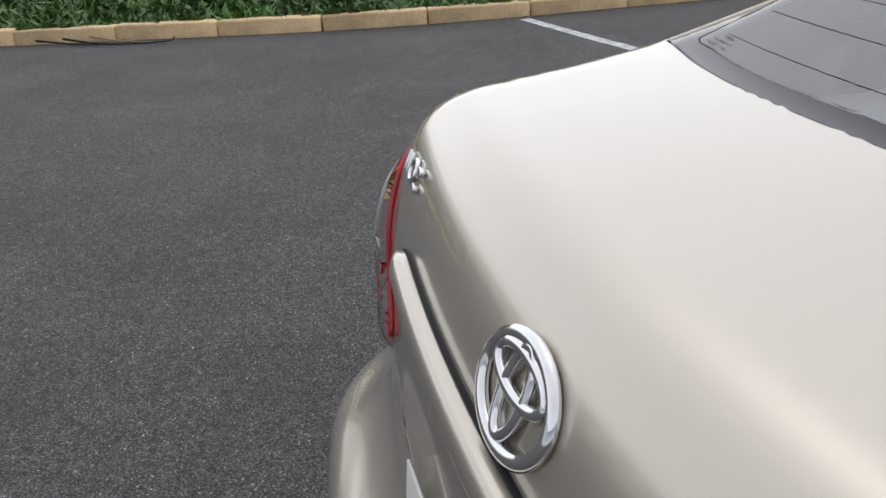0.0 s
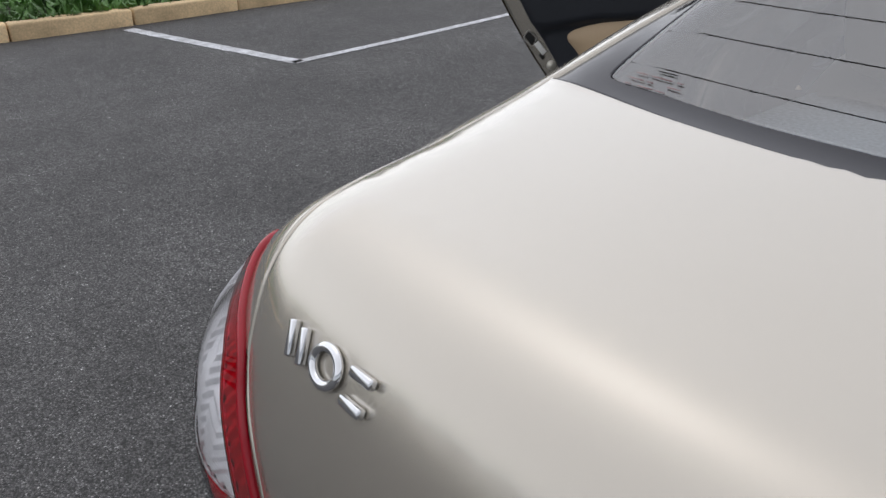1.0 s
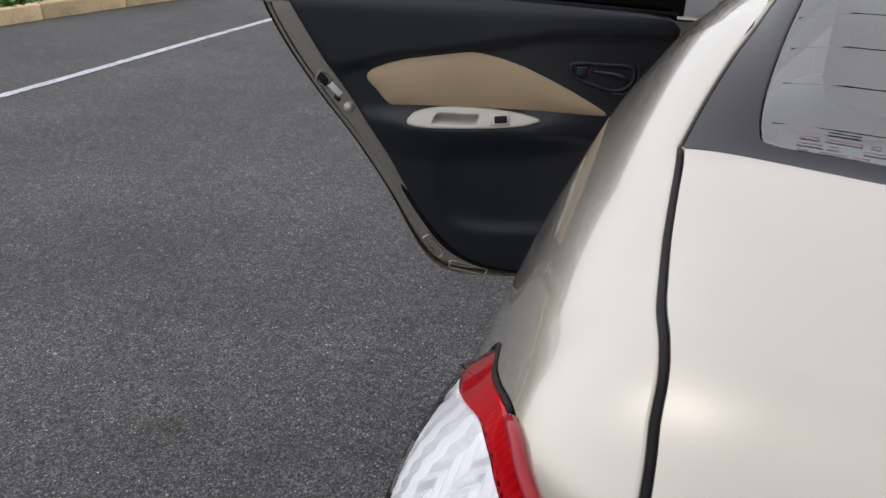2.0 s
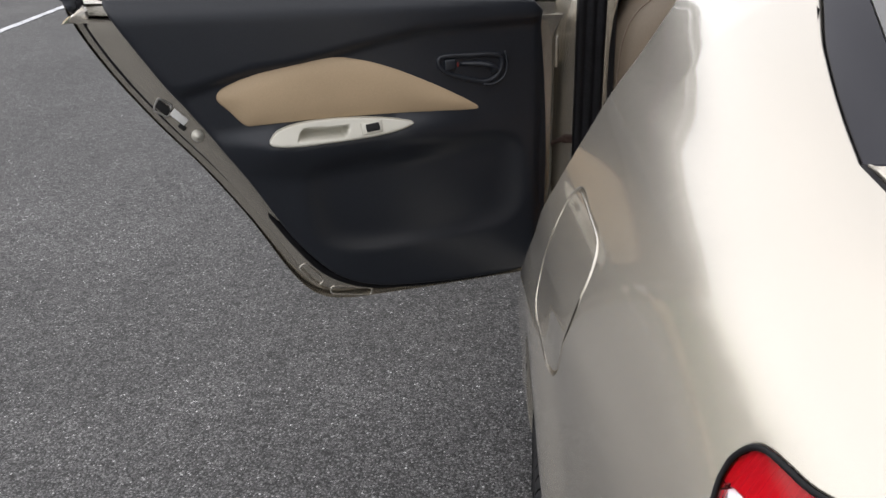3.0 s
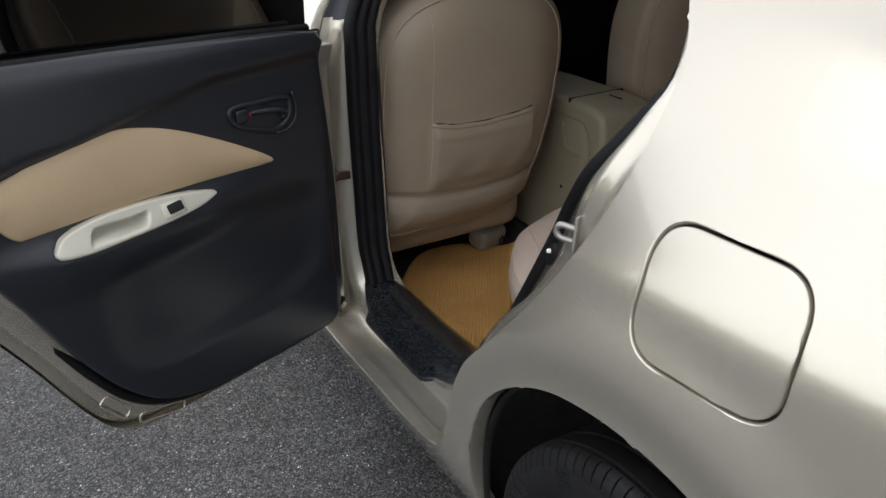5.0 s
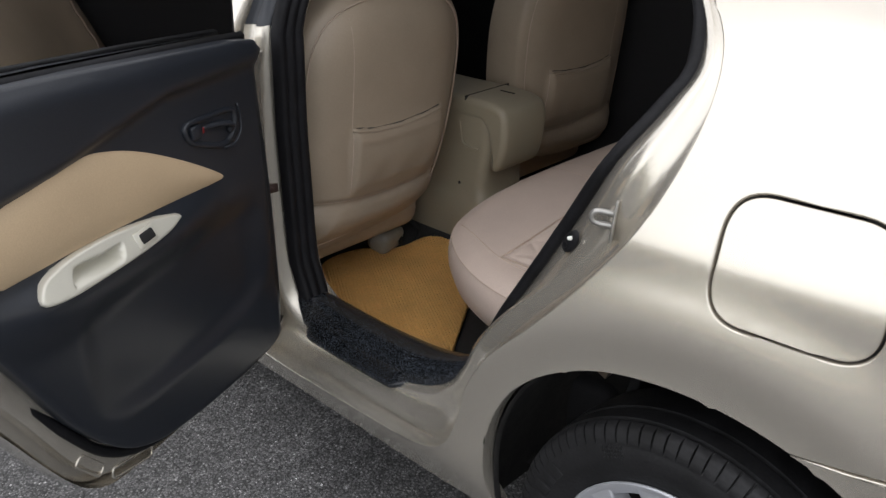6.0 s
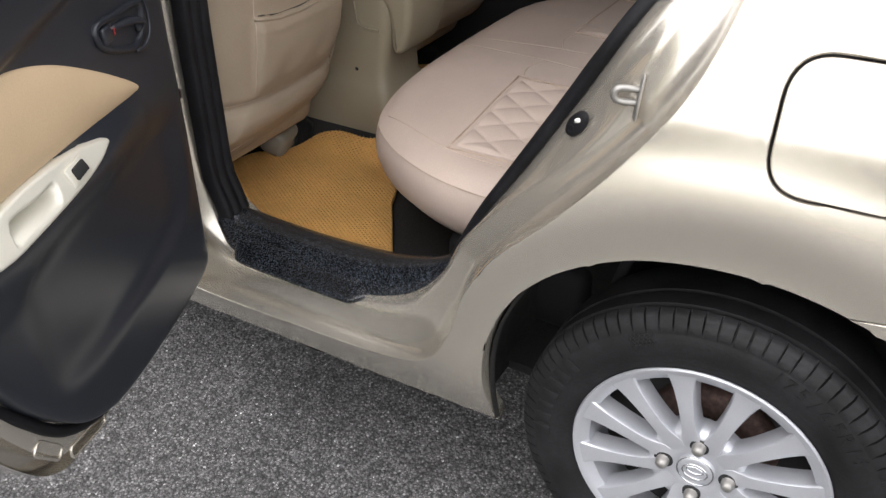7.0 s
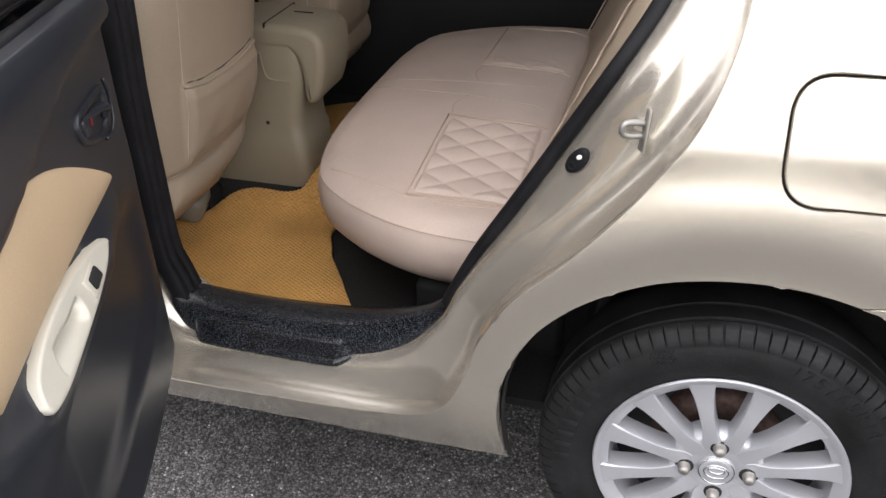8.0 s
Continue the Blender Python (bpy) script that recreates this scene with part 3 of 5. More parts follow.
for a, b in (((-0.050, 0.012), (-0.044, -0.012)), ((-0.034, 0.012), (-0.028, -0.012)), ((0.028, 0.009), (0.052, 0.009)), ((0.026, -0.010), (0.050, -0.010))):
    part("bar", bar(a, b, 0.0068), CHROME, badge)
part("oval_bar", oval(0.000, -0.0005, 0.0155, 0.0115, 0.0036, 0.003, 28), CHROME, badge)


def lid_bar(x0, x1, shape, name, mat, parent, label=""):
    """A bar across the rear face; shape is a list of (stand-off, height)."""
    xs = np.linspace(x0, x1, 41)
    ends = np.sqrt(np.clip((x1 - np.abs(xs)) / 0.05, 0, 1))
    spots = [(x, 0.934 + (z - 0.955) * (0.35 + 0.65 * e)) for x, e in zip(xs, ends) for _, z in shape]
    q = on_stern(spots)
    verts = q + gradient(q) * np.array([out * e for e in ends for out, _ in shape])[:, None]
    n = len(shape)
    faces = grid_faces(len(xs), n) + [tuple(range(n))[::-1], tuple(range(len(verts) - n, len(verts)))]
    return part_mesh(name, verts, faces, mat, parent, label)


lid_bar(-0.365, 0.365, [(-0.003, 0.990), (0.004, 0.989), (0.004, 0.986), (-0.003, 0.985)], "rubber_line", RUBBER, boot_lid)
lid_bar(-0.365, 0.365, [(-0.004, 0.986), (0.015, 0.985), (0.0185, 0.982), (0.0195, 0.967), (0.017, 0.962), (0.004, 0.943), (-0.004, 0.940)], "plate_bar", PAINT, boot_lid, "body-coloured bar over the number plate")
plate = new("number_plate")
hung(plate, car, "white number plate with illegible dark bars")
p, nrm = on_lid(0, 0.77)
plate.matrix_world = lay_frame(p + nrm * 0.006, nrm)
part("plate", box((0.36, 0.10, 0.003), bevel=0.001), WHITE, plate)
for k in range(6):
    part("bar", box((0.03, 0.06, 0.002), (-0.125 + 0.05 * k, 0, 0.002), bevel=0.0005), DARK, plate)


# ---- wheels: local z points out of the car ----
ALLOY = material("silver painted alloy", (0.47, 0.48, 0.51), rough=0.36, metal=0.5, grain=0.04, scale=500, spots=0.06, spot_scale=12, coat=0.4)
TYRE = material("worn tyre rubber", (0.0075, 0.0075, 0.0082), rough=0.62, grain=0.35, scale=220, bump=0.35, bump_scale=160, spots=0.7, spot_scale=16, spec=0.32)
RUST = material("rusty brake iron", (0.06, 0.035, 0.028), rough=0.7, metal=0.3, grain=0.4, scale=120, spots=0.4, spot_scale=30)


def tyre_bm():
    shape = [(0.178, -0.15), (0.205, -0.158), (0.24, -0.162), (0.268, -0.152), (0.284, -0.128), (0.2905, -0.085), (0.2905, -0.05),
             (0.284, -0.049), (0.284, -0.042), (0.2905, -0.041), (0.2905, -0.012), (0.284, -0.011), (0.284, -0.004), (0.2895, -0.003), (0.287, 0.012), (0.281, 0.021),
             (0.279, 0.0215), (0.276, 0.0265), (0.262, 0.033), (0.2605, 0.0325), (0.258, 0.0345), (0.236, 0.035), (0.218, 0.031), (0.2165, 0.0295), (0.207, 0.0265), (0.197, 0.018), (0.186, 0.010)]
    shape = [(r, h * 0.62 if h > 0 else h) for r, h in shape]
    # narrow slits across the shoulder
    bm = bmesh.new()
    rings = [[] for _ in shape]
    rng = random.Random(3)
    for k in range(84):
        step = 2 * math.pi / 84
        deep = rng.uniform(0.6, 1.0)
        for share, cut in ((0.0, 0), (0.40, 0), (0.44, 1), (0.52, 1), (0.56, 0)):
            a = step * (k + share)
            for ring, (r, h) in zip(rings, shape):
                if cut and 0.2755 < r < 0.2895 and h > -0.0035:
                    r, h = r - 0.005 * deep, h - 0.006 * deep
                ring.append(bm.verts.new((r * math.cos(a), r * math.sin(a), h)))
    for a, b in zip(rings, rings[1:]):
        for k in range(len(a)):
            bm.faces.new((a[k], a[(k + 1) % len(a)], b[(k + 1) % len(a)], b[k]))
    return bm


def rim_bm():
    return lathe([(0.170, -0.14), (0.165, -0.05), (0.172, 0.004), (0.183, 0.012), (0.189, 0.0165), (0.1945, 0.0175), (0.1965, 0.0145), (0.1955, 0.011), (0.190, 0.0085),
                  (0.186, -0.02), (0.182, -0.14)], 72, True)


def spoke_bm():
    """One spoke along local x, flared at the rim and at the hub, with a rounded crown and deep sides."""
    rs = [0.040, 0.058, 0.070, 0.085, 0.105, 0.13, 0.155, 0.172, 0.1845]
    ws = [0.0112, 0.0155, 0.0135, 0.0116, 0.0112, 0.0126, 0.0152, 0.0185, 0.0235]
    hs = [0.004, 0.006, 0.0085, 0.0105, 0.0115, 0.0115, 0.0118, 0.012, 0.0135]
    verts = []
    for r, w, h in zip(rs, ws, hs):
        for y, z in ((-w * 1.06, h - 0.034), (-w, h - 0.0028), (-w * 0.88, h - 0.0002), (0, h + 0.0002), (w * 0.88, h - 0.0002), (w, h - 0.0028), (w * 1.06, h - 0.034)):
            verts.append((r, y, z))
    return verts, [f[::-1] for f in grid_faces(len(rs), 7)]


def marking(text, radius, start, size, mat, parent, name):
    """Raised characters round the sidewall, read from outside."""
    angle = start
    for ch in text:
        if ch != " ":
            cu = bpy.data.curves.new("glyph", "FONT")
            cu.body, cu.size, cu.extrude, cu.align_x, cu.align_y = ch, size, 0.0007, "CENTER", "CENTER"
            tmp = bpy.data.objects.new("glyph", cu)
            me = bpy.data.meshes.new_from_object(tmp)
            bpy.data.objects.remove(tmp)
            bpy.data.curves.remove(cu)
            me.materials.clear()
            me.materials.append(mat)
            ob = hung(new(name, me), parent)
            ob.matrix_basis = pose(0, 0, 0, 0, 0, angle) @ pose(0, radius, 0.0222, 0, 0, 0)
        angle -= math.degrees(size * (0.68 if ch != "1" else 0.55) / radius)


def make_wheel():
    wheel = new("wheel")
    hung(wheel, car, "silver twelve-spoke alloy wheel with a worn black tyre")
    part("tyre", tyre_bm(), TYRE, wheel, "dusty worn black tyre", sharp=50)
    rim = part("rim", rim_bm(), ALLOY, wheel, sharp=40)
    sv, sf = spoke_bm()
    sme = mesh_of("spoke", sv, sf, ALLOY)
    sme.set_sharp_from_angle(angle=radians(32))
    for k in range(12):
        hung(new("spoke", sme), wheel).matrix_basis = pose(0, 0, 0, 0, 0, 30 * k + 15)
    part("hub_disc", lathe([(0.0, 0.002), (0.030, 0.002), (0.034, 0.0045), (0.040, 0.0045), (0.052, 0.004), (0.066, 0.0055), (0.074, 0.002), (0.078, -0.03)], 48), ALLOY, wheel)
    part("centre_cap", lathe([(0.0, 0.0085), (0.020, 0.0085), (0.0275, 0.007), (0.0295, 0.002)], 40), ALLOY, wheel, "silver centre cap with a chrome oval")
    part("oval_bar", oval(0, 0, 0.019, 0.014, 0.0013, 0.009, 28), CHROME, wheel)
    part("oval_bar", oval(0, 0.003, 0.013, 0.006, 0.0011, 0.009, 24), CHROME, wheel)
    part("cap_ring", oval(0, 0, 0.0275, 0.0275, 0.0012, 0.0075, 36), CHROME, wheel)
    for k in range(4):
        # raised near-black disc paints the shade round the nut
        shade_disc = part("nut_recess", lathe([(0.0, 0.0062), (0.0135, 0.0062), (0.0155, 0.0045)], 20), DARK, wheel)
        shade_disc.matrix_basis = pose(0.05 * math.cos(math.radians(90 * k + 2)), 0.05 * math.sin(math.radians(90 * k + 2)), 0.0)
        nut = part("wheel_nut", lathe([(0.0, 0.019), (0.006, 0.0188), (0.0088, 0.016), (0.0102, 0.010), (0.0108, 0.002), (0.0135, 0.001), (0.0135, -0.004)], 12), STEEL, wheel)
        nut.matrix_basis = pose(0.05 * math.cos(math.radians(90 * k + 2)), 0.05 * math.sin(math.radians(90 * k + 2)), 0.002)
    part("valve", tube_bm([(0.112, 0.112, -0.02), (0.110, 0.110, -0.002), (0.107, 0.107, 0.008)], lambda s: 0.0042 - 0.001 * s, 10), RUBBER, wheel)
    part("brake_drum", lathe([(0.0, -0.055), (0.09, -0.055), (0.105, -0.06), (0.108, -0.10), (0.0, -0.10)], 40), RUST, wheel, "rusty brake drum")
    # near-black cone: the shade behind the spokes is in its colour
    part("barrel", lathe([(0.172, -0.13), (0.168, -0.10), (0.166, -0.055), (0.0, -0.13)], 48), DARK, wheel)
    marking("175/65R14", 0.246, -18, 0.030, TYRE, wheel, "raised_marking")
    for k in range(7):
        b = part("raised_bar", box((0.018, 0.026, 0.0015), bevel=0.0004), TYRE, wheel)
        b.matrix_basis = pose(0, 0, 0, 0, 0, 94 - 6 * k) @ pose(0, 0.246, 0.0222)
    for start in (30, -80):
        for i in range(6):
            for j in range(4):
                b = part("raised_bar", box((0.0035, 0.0035, 0.0016), bevel=0), TYRE, wheel)
                b.matrix_basis = pose(0, 0, 0, 0, 0, start - 1.5 * i - (j % 2) * 0.7) @ pose(0, 0.24 + 0.006 * j, 0.0222)
    return wheel


def axle_pose(x, y):
    """Local z outwards, local y upwards."""
    out = Vector((math.copysign(1, x), 0, 0))
    up = Vector((0, 0, 1))
    m = Matrix((up.cross(out), up, out)).transposed().to_4x4()
    m.translation = (x, y, 0.2895)
    return m


rear_wheel = make_wheel()
rear_wheel.matrix_world = axle_pose(-0.790, 0.0)
for x, y in ((0.790, 0.0), (-0.785, 2.55), (0.785, 2.55)):
    copy_thing(rear_wheel, axle_pose(x, y))

# wheel housings
arch_rows = []
for a in np.linspace(-0.16, math.pi + 0.20, 30):
    rim_r = float(arch_radius(a))
    for x, r in ((-0.795, rim_r - 0.0005), (-0.785, rim_r - 0.005), (-0.76, 0.388), (-0.50, 0.388), (-0.49, 0.05)):
        arch_rows.append((x, r * math.cos(a), 0.285 + r * math.sin(a)))
LINER = material("dusty black wheel liner", (0.014, 0.013, 0.012), rough=0.85, grain=0.4, scale=60, spots=0.5, spot_scale=12, bump=0.3, bump_scale=40)
part_mesh("wheel_liner", arch_rows, grid_faces(30, 5), LINER, body, "dirty black wheel housing")
part_mesh("wheel_liner", [(-x, y, z) for x, y, z in arch_rows], grid_faces(30, 5), LINER, car, "dirty black wheel housing")


# ---- door opening: jamb, seal, sill plate ----
# stations round the opening: (y, z) of the outer edge, of the step and of the seal
JAMB = [((0.55, 1.36), (0.55, 1.345), (0.56, 1.335)), ((0.3, 1.27), (0.31, 1.25), (0.325, 1.235)), ((0.16, 1.165), (0.185, 1.15), (0.205, 1.135)), ((0.082, 1.085), (0.118, 1.07), (0.156, 1.05)),
        ((0.071, 1.02), (0.126, 1.01), (0.176, 0.99)), ((0.088, 0.93), (0.166, 0.922), (0.225, 0.908)), ((0.128, 0.845), (0.206, 0.815), (0.290, 0.795)), ((0.193, 0.755), (0.280, 0.715), (0.356, 0.682)),
        ((0.288, 0.644), (0.370, 0.625), (0.418, 0.577)), ((0.372, 0.53), (0.437, 0.54), (0.460, 0.497)), ((0.41, 0.42), (0.475, 0.465), (0.495, 0.435)), ((0.47, 0.34), (0.55, 0.385), (0.57, 0.382)),
        ((0.60, 0.302), (0.66, 0.342), (0.66, 0.367)), ((0.8, 0.293), (0.8, 0.332), (0.8, 0.362)), ((0.95, 0.288), (0.95, 0.332), (0.94, 0.363)), ((1.04, 0.297), (1.005, 0.355), (1.0, 0.384)),
        ((1.085, 0.36), (1.05, 0.42), (1.03, 0.44)), ((1.09, 0.6), (1.07, 0.6), (1.045, 0.6)), ((1.088, 1.0), (1.07, 1.0), (1.045, 1.0)), ((1.07, 1.2), (1.05, 1.2), (1.03, 1.2)), ((1.03, 1.36), (1.02, 1.345), (1.0, 1.335))]


def jamb_rows():
    outer = on_flank([s[0] for s in JAMB]) + (0.020, 0, 0)
    mid_hole = np.array((0, 0.62, 0.8))
    away = (outer - mid_hole) * (0, 1, 1)
    outer += away / np.linalg.norm(away, axis=1, keepdims=True) * 0.006
    rows = []
    for (o, m, i), p in zip(JAMB, outer):
        upper = max(0.0, m[1] - 1.0) * 0.45
        low = 1 if 0.5 < m[0] < 1.02 and m[1] < 0.42 else 0
        xm = max(-0.748 + upper + 0.012 * low, p[0] + 0.010)
        xi = max(-0.692 + upper, xm + 0.052)
        o, m, i = np.array(p), np.array((xm, *m)), np.array((xi, *i))
        hem = o + (m - o) * 0.12 + (0.010, 0, 0)
        dip = o + (m - o) * 0.45 + (0.027, 0, 0)
        lip = o + (m - o) * 0.80 + (0.006, 0, 0)
        rows.append([o, hem, dip, lip, m, m + (i - m) * 0.5 + (0.004, 0, 0), i, i + (0.05, 0, 0.0)])
    rows = np.array(rows)
    rows[..., 1] -= 0.012 * ramp(rows[..., 1], 0.4, 0.6)
    return np.stack([smooth_line(rows[:, k], 6) for k in range(rows.shape[1])], 1)


jr = jamb_rows()
jamb_faces = grid_faces(len(jr), jr.shape[1])
part_mesh("door_jamb", jr.reshape(-1, 3), jamb_faces, PAINT, body, "painted door jamb of the opening")
seal_line = smooth_line([p for p in jr[::6, 6]] + [(-0.55, 0.85, 1.37)], 6, True)
part("door_seal", tube_bm([tuple(p) for p in seal_line], 0.0165, 10, True, 0.8), RUBBER, body, "black rubber door seal")
SPECKLE = material("speckled black vinyl", (0.007, 0.0080, 0.0098), rough=0.20, grain=0.6, scale=300, bump=0.14, bump_scale=420, spots=0.25, spot_scale=20)
glints(SPECKLE, 820, 0.34, 8.5)


def strip(stations, shape, name, mat, parent, label=""):
    """Sweeps a cross-section (x, z) along (y, x shift, z shift, share) stations."""
    verts = [(x * w + dx, y - 0.013, z * w + dz) for y, dx, dz, w in stations for x, z in shape]
    n = len(shape)
    return part_mesh(name, verts, grid_faces(len(stations), n) + [tuple(range(n)), tuple(range(len(verts) - n, len(verts)))[::-1]], mat, parent, label)


upper = smooth_line([(0.488, -0.705, 0.460, 0.45), (0.525, -0.704, 0.427, 0.6), (0.575, -0.702, 0.397, 0.78), (0.66, -0.70, 0.366, 0.97), (0.80, -0.70, 0.354, 1), (0.93, -0.70, 0.354, 1), (0.985, -0.702, 0.366, 0.9), (1.010, -0.705, 0.388, 0.65), (1.020, -0.706, 0.405, 0.5)], 6)
strip(upper, [(-0.034, -0.030), (-0.033, -0.020), (-0.028, -0.004), (-0.020, 0.014), (-0.006, 0.028), (0.014, 0.034), (0.036, 0.031), (0.06, 0.022), (0.080, 0.006), (0.086, -0.02), (0.088, -0.07)], "sill_cover", SPECKLE, body, "speckled black sill cover")
tread = smooth_line([(0.622, -0.694, 0.360, 0.5), (0.640, -0.706, 0.358, 0.7), (0.660, -0.716, 0.360, 0.86), (0.678, -0.725, 0.357, 0.95), (0.70, -0.727, 0.356, 1), (0.80, -0.727, 0.355, 1), (0.94, -0.727, 0.357, 1), (0.962, -0.725, 0.358, 0.85), (0.972, -0.720, 0.362, 0.55)], 5)
strip(tread, [(-0.026, -0.03), (-0.028, -0.024), (-0.022, -0.013), (-0.0195, -0.0165), (-0.015, -0.005), (-0.0125, -0.0085), (-0.008, 0.003), (-0.0055, -0.0005), (0.001, 0.011), (0.02, 0.016), (0.022, -0.03)], "step_plate", SPECKLE, body, "ribbed speckled black step plate")

# striker, buffer plug
striker = new("door_striker")
hung(striker, car, "steel door striker loop")
striker.matrix_world = lay_frame((-0.750, 0.178, 0.846), (-0.42, 0.90, 0.10), (0.06, 0.0, 1))
part("striker_plate", box((0.062, 0.022, 0.004), (0, 0, 0), 0.0018), STEEL, striker)
part("striker_loop", tube_bm([tuple(v) for v in smooth_line([(0.009, 0.0, 0), (0.009, 0.0, 0.024), (0.004, 0.0, 0.031), (-0.004, 0.0, 0.031), (-0.009, 0.0, 0.024), (-0.009, 0.0, 0)], 4)], 0.0048, 8), STEEL, striker)
plug = new("door_plug")
hung(plug, car, "black oval rubber plug with a white pin")
plug.matrix_world = lay_frame((-0.728, 0.268, 0.777), (-0.92, 0.36, 0.12), (0.0, -0.62, 0.78))
bm = lathe([(0.0, 0.002), (0.009, 0.002), (0.012, 0.0005), (0.013, -0.004)], 24)
bmesh.ops.transform(bm, matrix=Matrix.Diagonal((1.9, 1.05, 1, 1)), verts=bm.verts)
part("plug_body", bm, RUBBER, plug)
part("ring", oval(-0.010, 0, 0.0055, 0.005, 0.0012, 0.0025, 20), RUBBER, plug)
part("pin", lathe([(0.0, 0.008), (0.003, 0.0075), (0.0035, 0.001)], 12), WHITE, plug).matrix_basis = pose(0.010, 0, 0)
# B-pillar trim and hinges
band = []
for z in np.linspace(0.40, 1.32, 26):
    for k, x in enumerate(np.linspace(-0.722, -0.654, 22)):
        rise = 0.006 * abs(math.sin(k / 21 * math.pi * 3)) - (0.02 if k in (0, 21) else 0.0)
        band.append((x + 0.45 * max(0.0, z - 1.0), 1.012 - rise - 0.012 * ramp(z, 0.75, 1.0) - 0.03 * ramp(z, 0.52, 0.40) ** 2, z))
tape = jr[(jr[:, 0, 1] > 1.0) & (jr[:, 0, 2] > 0.96)][:, :6] + (-0.003, -0.004, 0)
part_mesh("pillar_tape", tape.reshape(-1, 3), grid_faces(len(tape), 6), BLACK_TRIM, body, "black tape on the upper pillar")
part_mesh("pillar_seal", band, grid_faces(26, 22), RUBBER, body, "wide ribbed black rubber seal")
part("pillar_trim", box((0.055, 0.06, 1.0), (-0.655, 1.075, 0.88), 0.015), BLACK_TRIM, body, "black inner pillar trim")
for z in (0.48, 0.87):
    hinge = new("door_hinge")
    hung(hinge, car, "painted steel door hinge")
    part("leaf", box((0.012, 0.05, 0.075), (-0.765, 1.062, z), 0.004), PAINT, hinge)
    part("leaf", box((0.05, 0.012, 0.06), (-0.80, 1.055, z), 0.004, turn=(0, 0, 20)), PAINT, hinge)
    part("pin", tube_bm([(-0.785, 1.045, z - 0.045), (-0.785, 1.045, z + 0.045)], 0.008, 10), CHROME, hinge)
part("check_strap", tube_bm([tuple(v) for v in smooth_line([(-0.735, 1.05, 0.652), (-0.75, 1.045, 0.655), (-0.79, 1.035, 0.64), (-0.83, 1.02, 0.635)], 4)], 0.006, 6), RUST, body, "greasy door check strap")
part("check_bracket", box((0.025, 0.012, 0.02), (-0.732, 1.052, 0.655), 0.003), RUST, body)


# ---- the open rear door: local x runs from its hinge to its rear edge, y towards the cabin side ----
def patch(outline, height, step=0.012, depth=0.012, lip=0.003):
    """A relief over an outline in local x, z: y = height(x, z), with a rolled border."""
    o = np.array(outline, float)
    lo, hi = o.min(0), o.max(0)
    gx, gz = np.meshgrid(np.arange(lo[0], hi[0], step), np.arange(lo[1], hi[1], step))
    q = np.stack([gx.ravel(), gz.ravel()], 1)
    q = q[inside(q, o)]
    q = q[edge_distance(q, o) > step * 0.6] if len(q) else q
    pts = [Vector(v) for v in o] + [Vector(v) for v in q]
    n = len(o)
    v2, _, f, *_ = delaunay_2d_cdt(pts, [(i, (i + 1) % n) for i in range(n)], [], 1, 1e-7)
    v2 = np.array([tuple(v) for v in v2])
    faces = [tuple(t) for t in f]
    y = height(v2[:, 0], v2[:, 1])
    verts = np.stack([v2[:, 0], y, v2[:, 1]], 1)
    # orientation towards +y
    out = []
    for t in faces:
        a, b, c = verts[t[0]], verts[t[1]], verts[t[2]]
        out.append(t if np.cross(b - a, c - a)[1] > 0 else t[::-1])
    have = {(t[i], t[(i + 1) % 3]) for t in out for i in range(3)}
    border = [e for e in have if (e[1], e[0]) not in have]
    mid = np.zeros((len(verts), 2))
    for i, j in border:
        d = v2[j] - v2[i]
        s = np.array([-d[1], d[0]])
        s /= np.linalg.norm(s) + 1e-12
        a, b, c = verts[i], verts[j], 0
        mid[i] += s
        mid[j] += s
    rim = sorted({i for e in border for i in e})
    inner = mid[rim] / (np.linalg.norm(mid[rim], axis=1, keepdims=True) + 1e-9)
    test = inside(v2[rim] + inner * 0.001, o).mean() > 0.5
    outward = -inner if test else inner
    slot = {v: len(verts) + k for k, v in enumerate(rim)}
    ring1, ring2 = verts[rim].copy(), verts[rim].copy()
    ring1[:, [0, 2]] += outward * lip * 0.7
    ring1[:, 1] -= lip * 0.3
    ring2[:, [0, 2]] += outward * lip
    ring2[:, 1] -= lip
    ring3 = ring2.copy()
    ring3[:, 1] -= depth
    m = len(rim)
    allv = np.concatenate([verts, ring1, ring2, ring3])
    for i, j in border:
        out += [(j, i, slot[i], slot[j]), (slot[j], slot[i], slot[i] + m, slot[j] + m), (slot[j] + m, slot[i] + m, slot[i] + 2 * m, slot[j] + 2 * m)]
    return allv, out


HINGE = Vector((-0.791, 1.045, -0.014))
DOOR_AT = Matrix(((-0.913, 0.409, 0, HINGE.x), (-0.409, -0.913, 0, HINGE.y), (0, 0, 1, HINGE.z), (0, 0, 0, 1)))
door = new("rear_door")
hung(door, car, "open rear door with a black trim and a tan insert")
door.matrix_world = DOOR_AT
SHELL = smooth_line([(-0.015, 0.37), (0.03, 0.345), (0.20, 0.346), (0.40, 0.352), (0.53, 0.360), (0.595, 0.385), (0.645, 0.445), (0.72, 0.585), (0.80, 0.715), (0.875, 0.82), (0.945, 0.93), (0.995, 1.03), (1.012, 1.10),
                     (0.985, 1.135), (0.91, 1.18), (0.76, 1.275), (0.52, 1.365), (0.20, 1.385), (0.05, 1.37), (0.0, 1.18), (-0.018, 1.0), (-0.02, 0.6)], 5, True)
BELT = 1.03


lower = np.array([p for p in SHELL if p[1] < BELT + 0.05 * p[0]])
k = int(np.argmax(np.linalg.norm(np.diff(np.concatenate([lower, lower[:1]]), axis=0), axis=1)))
lower = np.roll(lower, -k - 1, 0)


